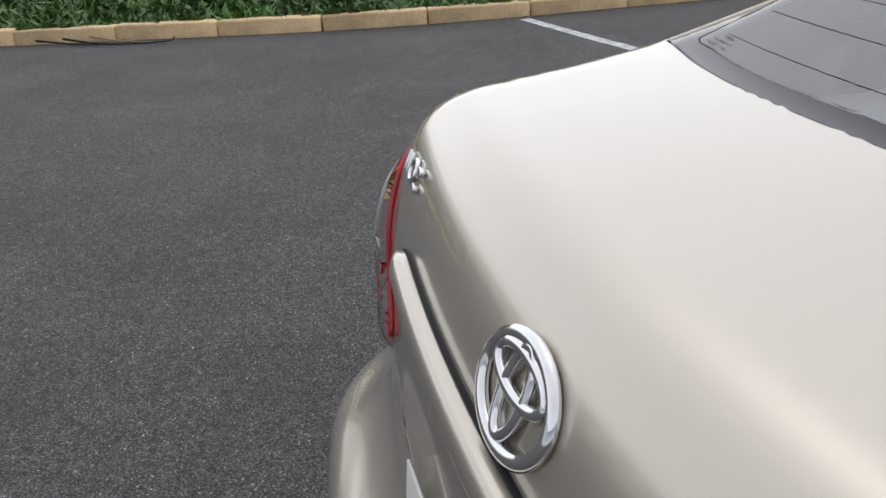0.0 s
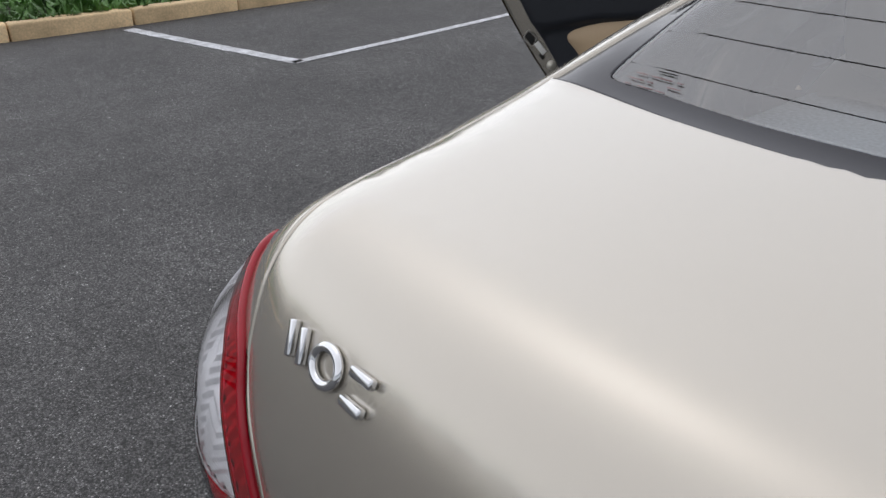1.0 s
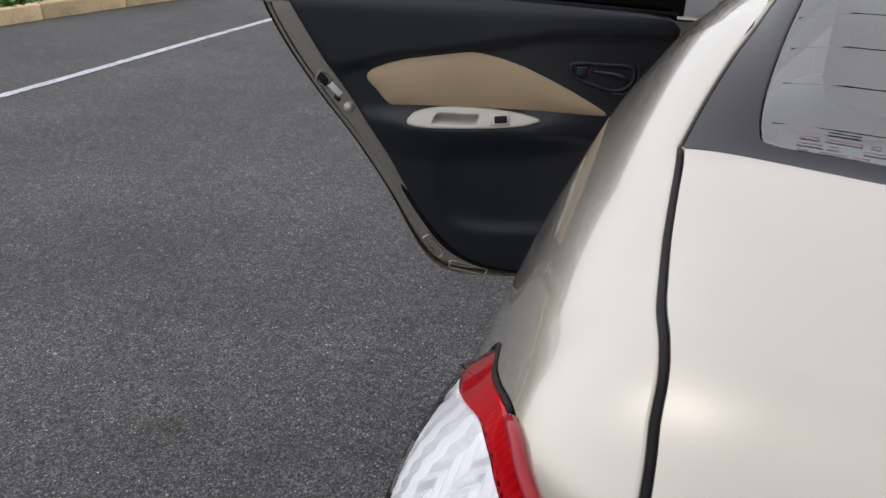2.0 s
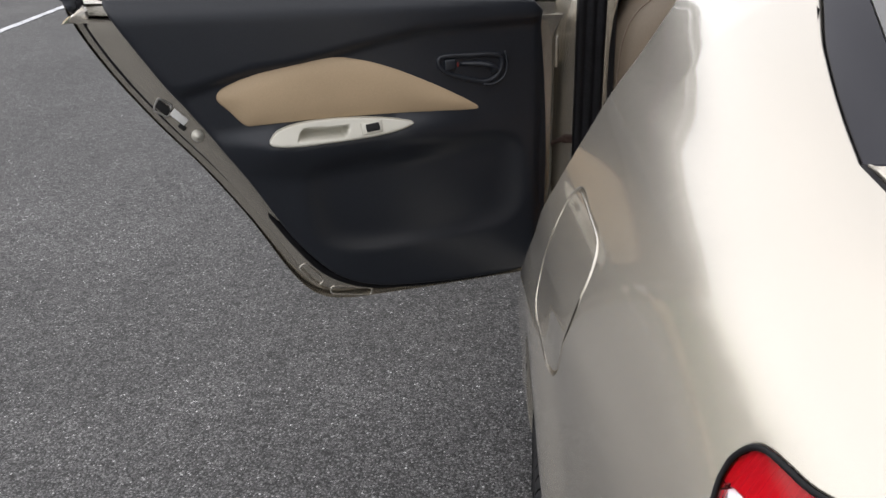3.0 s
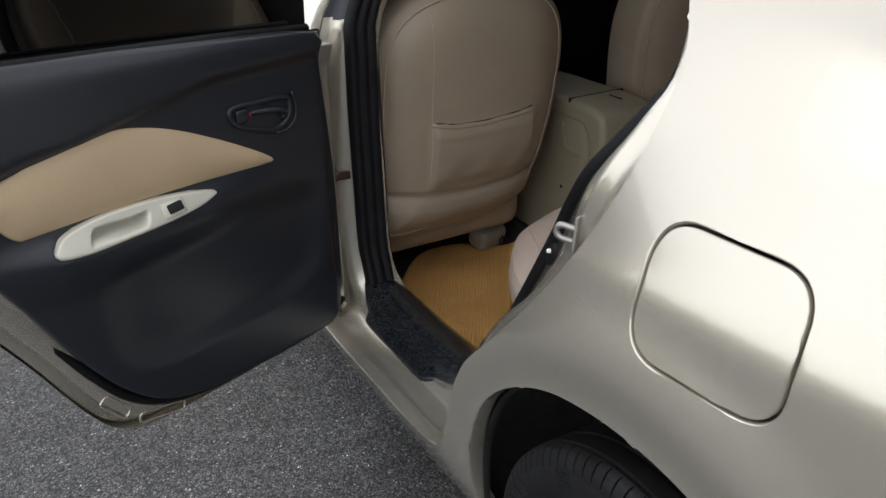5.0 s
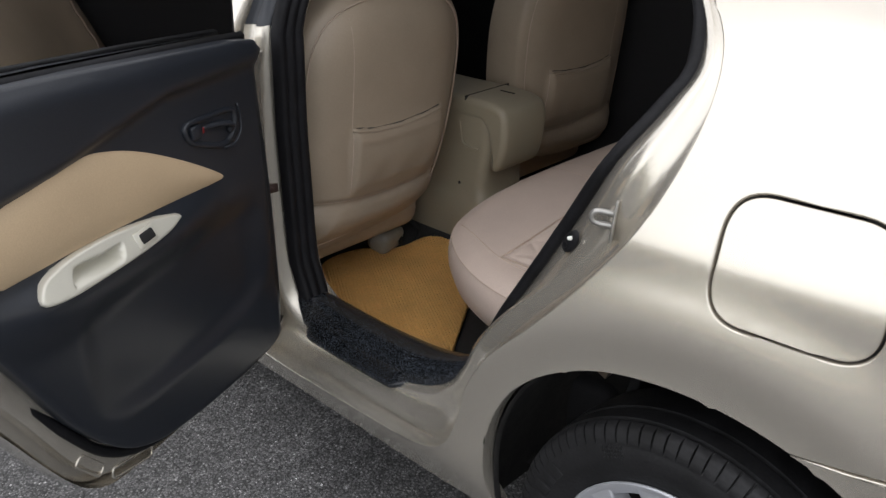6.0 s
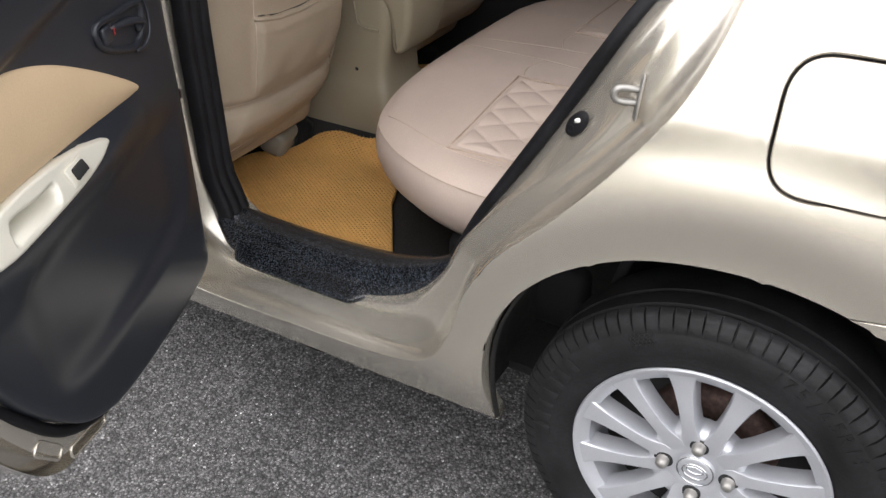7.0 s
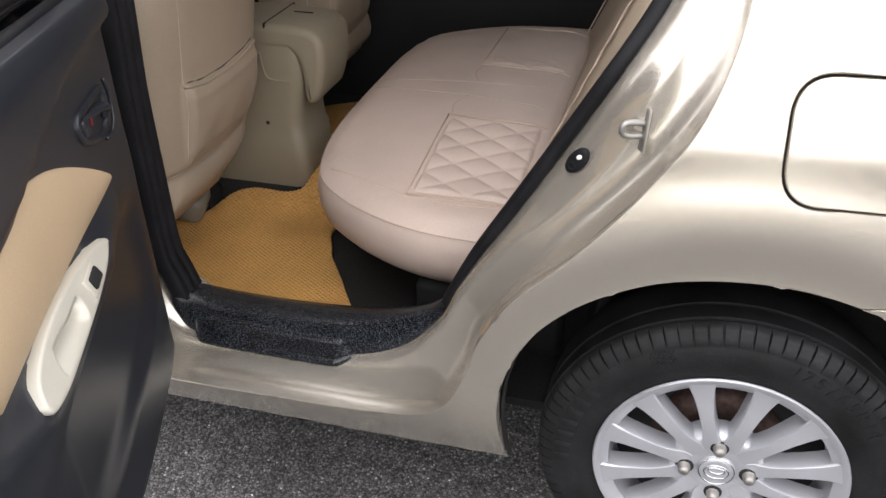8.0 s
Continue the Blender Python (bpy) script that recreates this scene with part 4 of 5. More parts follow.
outer_v, outer_f = patch(lower, lambda x, z: 0.045 + 0.05 * ramp(z, 0.62, 0.36) * -0.5 - 0.03 * (z - 0.7) ** 2 + 0 * x, 0.03, 0.05, 0.004)
outer_v[:, 1] *= -1
part_mesh("outer_skin", outer_v, [f[::-1] for f in outer_f], PAINT, door)
hem_v, hem_f = patch(inset(lower, 0.004), lambda x, z: 0.012 + 0 * x, 0.04, 0.05, 0.004)
part_mesh("hem", hem_v, hem_f, PAINT, door)
frame_v, frame_f = patch(inset(lower, 0.028), lambda x, z: 0.046 + 0.008 * ramp(z, 0.5, 0.9) + 0 * x, 0.03, 0.04, 0.008)
part_mesh("inner_panel", frame_v, frame_f, PAINT, door, "painted inner door frame")
strip_line = smooth_line([(0.02, 0.052, 0.40), (0.09, 0.050, 0.366), (0.25, 0.050, 0.364), (0.40, 0.050, 0.375), (0.50, 0.050, 0.398), (0.575, 0.048, 0.445), (0.635, 0.044, 0.525), (0.69, 0.038, 0.61), (0.74, 0.032, 0.675),
                          (0.79, 0.030, 0.745), (0.86, 0.030, 0.84), (0.928, 0.030, 0.945), (0.972, 0.030, 1.035), (0.985, 0.03, 1.085)], 6)
part("weatherstrip", tube_bm([tuple(p) for p in strip_line], 0.0095, 8), RUBBER, door, "black rubber weatherstrip")

# trim with its rolled top, crease, armrest and pocket
TRIM = smooth_line([(0.045, 0.40), (0.075, 0.378), (0.13, 0.372), (0.25, 0.374), (0.40, 0.388), (0.49, 0.41), (0.56, 0.455), (0.635, 0.55), (0.71, 0.69), (0.775, 0.80), (0.85, 0.92), (0.925, 1.055), (0.935, 1.085)], 5)
TRIM = np.concatenate([TRIM, [(0.85, 1.077), (0.70, 1.066), (0.5, 1.053), (0.3, 1.036), (0.12, 1.02), (0.07, 1.012), (0.052, 0.995)], smooth_line([(0.048, 0.97), (0.035, 0.86), (0.026, 0.66), (0.03, 0.46)], 5)])
CREASE = [(0.0, 0.968), (0.085, 0.972), (0.33, 0.974), (0.473, 0.952), (0.584, 0.932), (0.70, 0.922), (0.80, 0.90), (1.0, 0.86)]


PULL = smooth_line([(0.662, 0.776), (0.659, 0.788), (0.638, 0.800), (0.58, 0.808), (0.50, 0.806), (0.42, 0.797), (0.364, 0.785), (0.364, 0.782), (0.40, 0.774), (0.47, 0.769), (0.56, 0.768), (0.62, 0.769)], 4, True)
CUP = rounded([(0.612, 0.775), (0.600, 0.799), (0.493, 0.795), (0.505, 0.772)], 0.010, 5)


def relief(x, z):
    cr = np.interp(x, *np.array(CREASE).T)
    y = 0.076 + 0.018 * ramp(z, cr - 0.008, cr + 0.016)
    y = y - 0.03 * ramp(z - 0.05 * x, 0.985, 1.06) ** 2
    arm = np.interp(x, [0.0, 0.2, 0.36, 0.66, 0.74, 0.9], [0.0, 0.15, 1.0, 1.0, 0.35, 0.0])
    top, foot = 0.815 + 0.0 * x, 0.758 + 0.02 * ramp(x, 0.6, 0.75)
    y = y + 0.026 * arm * ramp(z, top, foot) * (1 - ramp(z, foot + 0.004, foot - 0.09))
    scoop = ramp(0.62 - ((x - 0.34) / 0.30) ** 4 - ((z - 0.62) / 0.155) ** 4, 0, 0.5)
    y = y - 0.014 * scoop * ramp(z, 0.75, 0.68)
    y = y - 0.012 * ramp(x, 0.06, 0.035)
    q = np.stack([x, z], 1)
    return y - 0.03 * np.where(inside(q, PULL), ramp(edge_distance(q, PULL), 0.001, 0.008), 0.0)


tv, tf = patch(TRIM, relief, 0.0095, 0.045, 0.006)
part_mesh("door_trim", tv, tf, BLACK_TRIM, door, "black moulded plastic trim")
TAN_EDGE = smooth_line([(0.757, 0.878), (0.746, 0.895), (0.70, 0.912), (0.64, 0.927), (0.58, 0.936), (0.52, 0.936), (0.46, 0.924), (0.40, 0.903), (0.338, 0.874), (0.27, 0.838), (0.207, 0.80), (0.212, 0.795), (0.30, 0.801), (0.393, 0.808), (0.55, 0.816), (0.68, 0.818), (0.71, 0.822), (0.736, 0.853)], 4, True)


def tan_height(x, z):
    d = edge_distance(np.stack([x, z], 1), TAN_EDGE)
    return relief(x, z) * 0.25 + 0.076 * 0.75 + 0.004 + 0.010 * (1 - np.exp(-d / 0.018))


v, f = patch(TAN_EDGE, tan_height, 0.009, 0.012, 0.004)
part_mesh("insert", v, f, TAN, door, "padded tan vinyl insert")
def pull_height(x, z):
    d = edge_distance(np.stack([x, z], 1), CUP)
    sunk = np.where(inside(np.stack([x, z], 1), CUP), ramp(d, 0.0005, 0.006), 0.0)
    return 0.086 + 0.024 * ramp(z, 0.824, 0.755) - 0.034 * sunk


v, f = patch(PULL, pull_height, 0.0035, 0.02, 0.004)
part_mesh("pull_handle", v, f, SILVER_BEIGE, door, "beige armrest pull with a hollow and a window switch")
part("switch_bezel", box((0.046, 0.006, 0.027), (0.450, 0.1000, 0.7865), 0.002, turn=(22, 4, 0)), SILVER_BEIGE, door)
part("window_switch", box((0.030, 0.011, 0.017), (0.448, 0.1010, 0.7865), 0.003, turn=(26, 4, 0)), DARK, door)
# inner release handle
BEZEL = smooth_line([(0.285, 0.915), (0.22, 0.914), (0.165, 0.911), (0.140, 0.902), (0.142, 0.872), (0.165, 0.853), (0.20, 0.853), (0.275, 0.882)], 4, True)
v, f = patch(BEZEL, lambda x, z: 0.0825 - 0.022 * ramp(edge_distance(np.stack([x, z], 1), BEZEL), 0.004, 0.014), 0.004, 0.01, 0.004)
part_mesh("release_handle", v, f, BLACK_TRIM, door, "black inner release handle in a recess")
part("lever", tube_bm([tuple(p) for p in smooth_line([(0.235, 0.070, 0.897), (0.19, 0.080, 0.893), (0.163, 0.084, 0.885), (0.158, 0.078, 0.870)], 4)], 0.009, 8, flat=0.6), BLACK_TRIM, door)
part("lock_tab", box((0.026, 0.012, 0.024), (0.262, 0.078, 0.897), 0.003), BLACK_TRIM, door)
part("lock_mark", box((0.003, 0.002, 0.010), (0.246, 0.085, 0.897), 0.0005), material("red enamel", (0.22, 0.015, 0.015), rough=0.4, spots=0.1), door)
part("screw", lathe([(0, 0.002), (0.004, 0.0015), (0.005, 0)], 12), CHROME, door).matrix_basis = pose(0.208, 0.0625, 0.886, -90, 0, 0)
part("bezel_lip", tube_bm([tuple(p) for p in smooth_line([(0.135, 0.082, 0.915), (0.130, 0.084, 0.89), (0.136, 0.085, 0.862), (0.16, 0.085, 0.846), (0.185, 0.082, 0.846)], 4)], 0.0028, 6), BLACK_TRIM, door)
# latch, sticker, buffer and bolt on the rear edge
for name, size, at, mat, label in (("latch", (0.034, 0.012, 0.018), (0.866, 0.052, 0.868), DARK, "latch slot"), ("sticker", (0.036, 0.002, 0.016), (0.838, 0.0575, 0.846), WHITE, "plain white sticker"),
                                   ("drain_hole", (0.018, 0.006, 0.012), (0.835, 0.052, 0.824), DARK, "")):
    part(name, box(size, at, 0.003, turn=(0, -48, 0)), mat, door, label)
bolt = part("bolt", lathe([(0, 0.006), (0.004, 0.0055), (0.0055, 0.002), (0.0125, 0.001), (0.013, -0.003)], 20), SILVER_BEIGE, door)
bolt.matrix_basis = pose(0.808, 0.056, 0.802, -90, 0, 0)
part("latch_rim", tube_bm([(x, 0.056, z) for x, z in rounded([(0.848, 0.872), (0.872, 0.890), (0.886, 0.866), (0.860, 0.848)], 0.006, 3)], 0.0022, 5, True), STEEL, door)
for x, z, turn, long in ((0.605, 0.437, 52, 0.034), (0.515, 0.376, 14, 0.05)):
    c, s = math.cos(radians(turn)), math.sin(radians(turn))
    loop = rounded([(x + a * c - b * s, z + a * s + b * c) for a, b in ((-long, -0.010), (long, -0.010), (long, 0.010), (-long, 0.010))], 0.0085, 4)
    part("dimple", tube_bm([(px, 0.0455, pz) for px, pz in loop], 0.0026, 6, True), PAINT, door, "pressed oblong swage")
# window
upper_ring = np.array([p for p in SHELL if p[1] > BELT + 0.02])
uk = int(np.argmax(np.linalg.norm(np.diff(np.concatenate([upper_ring, upper_ring[:1]]), axis=0), axis=1)))
upper_ring = np.roll(upper_ring, -uk - 1, 0)
gl = inset(np.concatenate([upper_ring, [(0.02, 0.98), (0.5, 1.0), (0.9, 1.03)]]), 0.035)
verts = [(x, 0.022, z) for x, z in gl] + [(x, 0.018, z) for x, z in gl]
n_g = len(gl)
part_mesh("window", verts, [tuple(range(n_g)), tuple(range(2 * n_g - 1, n_g - 1, -1))] + [(i, i + n_g, (i + 1) % n_g + n_g, (i + 1) % n_g) for i in range(n_g)], DARK_GLASS, door, "dark tinted door window", smooth=False)
part("window_frame", tube_bm([(x, 0.02, z) for x, z in inset(upper_ring, 0.012)], 0.022, 8, flat=0.8), BLACK_TRIM, door)
part("division_bar", box((0.020, 0.026, 0.24), (0.705, 0.026, 1.17), 0.004, turn=(0, -3, 0)), BLACK_TRIM, door)
part("belt_seal", tube_bm([(0.05, 0.05, 1.018), (0.3, 0.052, 1.040), (0.6, 0.052, 1.062), (0.92, 0.045, 1.085)], 0.010, 6), RUBBER, door)


# ---- cabin ----
CARPET = material("dark grey carpet", (0.02, 0.019, 0.018), rough=0.95, grain=0.4, scale=250, bump=0.5, bump_scale=300, spots=0.3)
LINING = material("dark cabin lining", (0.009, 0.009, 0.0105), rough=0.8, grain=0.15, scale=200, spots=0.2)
STITCH = material("pale stitching thread", (0.46, 0.365, 0.29), rough=0.8, spots=0.1)
# floor with its tunnel, side walls, bulkhead, shelf
xs = np.linspace(-0.66, 0.66, 45)


def floor_z(x):
    return 0.245 + 0.075 * np.exp(-(np.asarray(x) / 0.13) ** 4)


verts = [(x, y, float(floor_z(x))) for y in (0.30, 0.7, 1.1, 1.6, 2.1) for x in xs]
part_mesh("cabin_floor", verts, grid_faces(5, len(xs)), CARPET, car, "dark carpeted floor pan")
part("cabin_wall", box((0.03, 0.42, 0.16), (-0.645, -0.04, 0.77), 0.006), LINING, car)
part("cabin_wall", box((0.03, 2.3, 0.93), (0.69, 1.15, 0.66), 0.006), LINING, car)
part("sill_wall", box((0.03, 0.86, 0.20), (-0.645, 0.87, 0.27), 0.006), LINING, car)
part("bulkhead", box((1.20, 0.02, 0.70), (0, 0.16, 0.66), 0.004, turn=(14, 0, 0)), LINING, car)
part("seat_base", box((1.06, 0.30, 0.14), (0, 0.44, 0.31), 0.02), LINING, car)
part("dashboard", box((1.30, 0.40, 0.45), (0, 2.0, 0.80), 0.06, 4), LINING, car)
shelf = part("parcel_shelf", box((1.06, 0.44, 0.02), (0, -0.10, 1.00), 0.008), material("grey shelf felt", (0.46, 0.47, 0.48), rough=0.95, grain=0.2, scale=200, spots=0.1), car)
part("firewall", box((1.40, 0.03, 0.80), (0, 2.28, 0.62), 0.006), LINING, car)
part("underbody", box((1.30, 3.4, 0.03), (0, 1.2, 0.225), 0.01), DARK, car)


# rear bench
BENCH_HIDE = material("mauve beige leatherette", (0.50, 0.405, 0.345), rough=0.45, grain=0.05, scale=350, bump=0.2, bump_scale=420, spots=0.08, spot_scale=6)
bench = thing("rear_bench", "beige leatherette rear bench seat with quilted panels", "car seat")
half = [(-0.572, 0.36), (-0.576, 0.46), (-0.566, 0.565), (-0.536, 0.66), (-0.482, 0.755), (-0.405, 0.832), (-0.28, 0.866), (-0.08, 0.872)]
PLAN_BENCH = smooth_line(half + [(-x, y) for x, y in half[::-1]], 5)
RINGS = [(0.11, 0.378), (0.070, 0.380), (0.036, 0.394), (0.012, 0.422), (0.001, 0.456), (0.0, 0.482), (0.004, 0.504), (0.011, 0.5165)]


def bench_swell(x):
    return 0.030 * ramp(x, -0.50, -0.12)


def bench_top(x, y):
    """The height of the cushion's upper side."""
    d = edge_distance(np.stack([np.atleast_1d(x), np.atleast_1d(y)], 1), PLAN_BENCH)
    z = bench_swell(np.atleast_1d(x)) + np.interp(d, [0.0, 0.010, 0.026, 0.052, 0.085, 0.3], [0.50, 0.5155, 0.531, 0.539, 0.543, 0.548])
    return z


ring_v = np.concatenate([[(x, y, z + float(bench_swell(x)) * (z - 0.378) / 0.14) for x, y in (inset(PLAN_BENCH, d) if d else PLAN_BENCH)] for d, z in RINGS])
top_v, top_f = patch(inset(PLAN_BENCH, 0.011), lambda x, y: bench_top(x, y), 0.016, 0.012, 0.002)
bv = np.concatenate([ring_v, top_v[:, [0, 2, 1]]])
bf = grid_faces(len(RINGS), len(PLAN_BENCH), True) + [tuple(i + len(ring_v) for i in t[::-1]) for t in top_f]
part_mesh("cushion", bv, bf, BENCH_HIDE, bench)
edge_line = [(x, y, 0.5145 + float(bench_swell(x))) for x, y in inset(PLAN_BENCH, 0.0085)]
part("piping", tube_bm(edge_line, 0.0013, 6), STITCH, bench)


def seam(points, name="seam", r=0.0016, lift=-0.0006):
    q = smooth_line(points, 6)
    z = bench_top(q[:, 0], q[:, 1])
    return part(name, tube_bm([(x, y, h + lift) for (x, y), h in zip(q, z)], r, 5), STITCH, bench)


for sgn in (1, -1):
    seam([(-0.025 * sgn, 0.83), (-0.035 * sgn, 0.70), (-0.045 * sgn, 0.55), (-0.06 * sgn, 0.42)])
    seam([(-0.40 * sgn, 0.80), (-0.43 * sgn, 0.73), (-0.475 * sgn, 0.62), (-0.49 * sgn, 0.52), (-0.485 * sgn, 0.41)])
    seam([(-0.15 * sgn, 0.61), (-0.10 * sgn, 0.62), (-0.045 * sgn, 0.60)])
    # quilted diamonds
    qx, qy = np.meshgrid(np.linspace(-0.47, -0.165, 90), np.linspace(0.40, 0.612, 64))
    u, v = (qx + 0.32) / 0.036, (qy - 0.5) / 0.052
    pad = np.abs(np.sin((u + v) * math.pi / 2)) ** 0.5 * np.abs(np.sin((u - v) * math.pi / 2)) ** 0.5
    rise = np.minimum(np.minimum(ramp(qx, -0.47, -0.455), ramp(-qx, 0.165, 0.18)), np.minimum(ramp(qy, 0.40, 0.412), ramp(-qy, -0.612, -0.60)))
    z = bench_top(qx.ravel(), qy.ravel()).reshape(qx.shape) + (0.002 + 0.0062 * pad) * rise - 0.003 * (1 - rise)
    qv = np.stack([qx.ravel() * sgn, qy.ravel(), z.ravel()], 1)
    qf = grid_faces(64, 90)
    part_mesh("quilted_panel", qv, qf if sgn > 0 else [f[::-1] for f in qf], BENCH_HIDE, bench, "diamond-quilted seat panel")
    for row in (((-0.475, 0.395), (-0.475, 0.616)), ((-0.475, 0.616), (-0.16, 0.616)), ((-0.16, 0.616), (-0.16, 0.395))):
        seam([(x * sgn, y) for x, y in row], "seam", 0.0022, 0.0015)
# backrest, leaning back, with bolsters
back_o = smooth_line([(-0.57, 0.0), (-0.585, 0.2), (-0.575, 0.42), (-0.53, 0.55), (-0.40, 0.585), (0.0, 0.59), (0.40, 0.585), (0.53, 0.55), (0.575, 0.42), (0.585, 0.2), (0.57, 0.0)], 5)
v, f = patch(back_o, lambda x, z: 0.05 + 0.02 * np.exp(-((np.abs(x) - 0.5) / 0.06) ** 2) + 0.012 * np.cos(x * 9) * np.sin(z * 6), 0.025, 0.12, 0.02)
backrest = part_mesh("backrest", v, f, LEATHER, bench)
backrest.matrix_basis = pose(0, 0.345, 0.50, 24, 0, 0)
for x in (-0.50, 0.50):
    line = [(x + 0.004 * math.sin(k), 0.074, 0.03 + 0.01 * k) for k in range(50)]
    part("seam", tube_bm(line, 0.0022, 5), STITCH, bench).matrix_basis = pose(0, 0.345, 0.50, 24, 0, 0)
for x in (-0.36, 0.36):
    rest = thing("headrest", "beige leatherette rear headrest", "headrest", "rear headrests")
    rest.matrix_world = pose(x, 0.07, 1.06, 15, 0, 0)
    part("pad", box((0.26, 0.10, 0.15), (0, 0, 0.06), 0.04, 4), LEATHER, rest)
    for dx in (-0.06, 0.06):
        part("post", tube_bm([(dx, 0, -0.06), (dx, 0, 0.0)], 0.006, 8), CHROME, rest)


# front seats, seen from behind
def front_seat(x, turn):
    """turn is 1 for the seat whose outer side lies at -x, -1 for its mirror image."""
    seat = thing("front_seat", "beige leatherette front seat with a rear map pocket", "car seat", "front seats")
    seat.matrix_world = pose(x, 1.13, 0.0, 0, 0, 0)
    o = smooth_line([(0.226, 0.465), (0.231, 0.56), (0.232, 0.68), (0.230, 0.80), (0.221, 0.90), (0.190, 0.965), (0.13, 1.005), (0.04, 1.024), (-0.08, 1.024), (-0.17, 1.0), (-0.225, 0.95), (-0.245, 0.87),
                     (-0.242, 0.76), (-0.228, 0.66), (-0.206, 0.575), (-0.176, 0.515), (-0.12, 0.478), (-0.02, 0.458), (0.12, 0.448), (0.19, 0.447)], 5, True)

    def skirt_z(px):
        return 0.552 - 0.012 * np.cos(px * 9.0) + 0.02 * px

    def hem_z(px):
        return np.interp(px, [-0.24, -0.167, -0.10, -0.02, 0.06, 0.122, 0.2], [0.746, 0.738, 0.729, 0.724, 0.727, 0.740, 0.746])

    def back(px, pz):
        d = edge_distance(np.stack([px, pz], 1), o)
        lean = 0.13 * (pz - 0.55)
        below = pz - skirt_z(px)
        crease = 0.013 * np.exp(-(below / 0.009) ** 2)
        skirt = 0.012 * ramp(-below, 0.004, 0.05) - 0.01 * ramp(-below, 0.06, 0.12)
        panel = ramp(px, -0.175, -0.155) * (1 - ramp(px, 0.112, 0.130)) * ramp(pz, 0.555, 0.60)
        under = hem_z(px) - pz
        pocket = panel * 0.0105 * ramp(under, -0.003, 0.009) + panel * 0.011 * np.exp(-((under - 0.07) / 0.06) ** 2)
        folds = panel * 0.0035 * np.exp(-((under - 0.022 - 0.05 * np.abs(px + 0.02)) / 0.009) ** 2) + panel * 0.0022 * np.sin(px * 60 + pz * 25) * np.exp(-((under - 0.12) / 0.04) ** 2)
        return lean + 0.03 + 0.042 * (1 - np.exp(-d / 0.045)) - crease + skirt + pocket + folds * ramp(under, 0.0, 0.01)

    v, f = patch(o, back, 0.0065, 0.10, 0.022)
    v = v * (-turn, -1, 1)
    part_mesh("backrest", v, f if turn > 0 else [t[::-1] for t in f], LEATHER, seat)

    def on_back(px, pz, lift=0.002):
        return (-px * turn, -float(back(np.array([px]), np.array([pz]))[0]) - lift, pz)

    pocket = [(px, float(hem_z(px))) for px in np.linspace(0.124, -0.169, 30)]
    part("pocket_hem", tube_bm([on_back(px, pz - 0.004, 0.0010) for px, pz in pocket], 0.0042, 8), LEATHER, seat, "elastic map pocket hem")
    # black rod above the hem draws the shade in the pocket's opening
    part("pocket_gap", tube_bm([on_back(px, pz + 0.0025, -0.0004) for px, pz in pocket[1:-1]], 0.0019, 5), DARK, seat)
    for sx, top in ((0.122, 0.99), (-0.167, 0.745)):
        part("seam", tube_bm([on_back(sx + 0.006 * (0.75 - pz), pz, -0.0006) for pz in np.linspace(0.575, top, 18)], 0.0013, 5), STITCH, seat)
    part("seam", tube_bm([on_back(px, float(skirt_z(px)) + 0.006, 0.0) for px in np.linspace(-0.19, 0.226, 25)], 0.0014, 5), STITCH, seat)
    part("piping", tube_bm([(-px * turn, -0.034 - 0.13 * (pz - 0.55), pz) for px, pz in o], 0.0018, 6, True), STITCH, seat)
    part("cushion", box((0.47, 0.50, 0.15), (0, 0.30, 0.42), 0.05, 4), LEATHER, seat)
    part("headrest", box((0.25, 0.10, 0.17), (0, -0.07, 1.15), 0.045, 4), LEATHER, seat)
    for dx in (-0.06, 0.06):
        part("headrest_post", tube_bm([(dx, -0.07, 0.98), (dx, -0.07, 1.1)], 0.006, 8), CHROME, seat)
    for dx in (-0.18, 0.18):
        part("seat_rail", box((0.04, 0.46, 0.05), (dx, 0.36, 0.275), 0.008), DARK, seat)
    part("seat_frame", box((0.40, 0.36, 0.06), (0, 0.36, 0.33), 0.01), DARK, seat)
    return seat


front_seat(-0.39, 1)
front_seat(0.39, -1)
part("seat_foot_cover", box((0.10, 0.07, 0.07), (-0.225, 1.265, 0.30), 0.02, 3, turn=(20, 0, 15)), material("grey plastic cover", (0.20, 0.19, 0.16), rough=0.35, grain=0.1, spots=0.2), car, "grey plastic seat rail cover")
part("cable_tangle", tube_bm([tuple(v) for v in smooth_line([(-0.15, 1.22, 0.275), (-0.12, 1.24, 0.30), (-0.14, 1.27, 0.33), (-0.18, 1.25, 0.31), (-0.20, 1.23, 0.28)], 6)], 0.006, 6), DARK, car)

# centre console with armrest
console = thing("centre_console", "olive beige plastic centre console with a closed armrest", "console")


def across(outline, x0, x1, bevel=0.008):
    """A moulding with an outline in y, z, running across x."""
    o = np.array(outline, float)
    verts = []
    turns = [(bevel * (1 - math.sin(a)), bevel * (1 - math.cos(a))) for a in np.linspace(0, math.pi / 2, 6)]
    turns = [(x0 + d, e) for e, d in turns] + [(x1 - d, e) for e, d in turns[::-1]]
    for x, d in turns:
        q = inset(o, d) if d > 1e-6 else o
        verts += [(x, y, z) for y, z in q]
    m = len(o)
    return verts, grid_faces(len(turns), m, True) + [tuple(range(m))[::-1], tuple(range((len(turns) - 1) * m, len(turns) * m))]


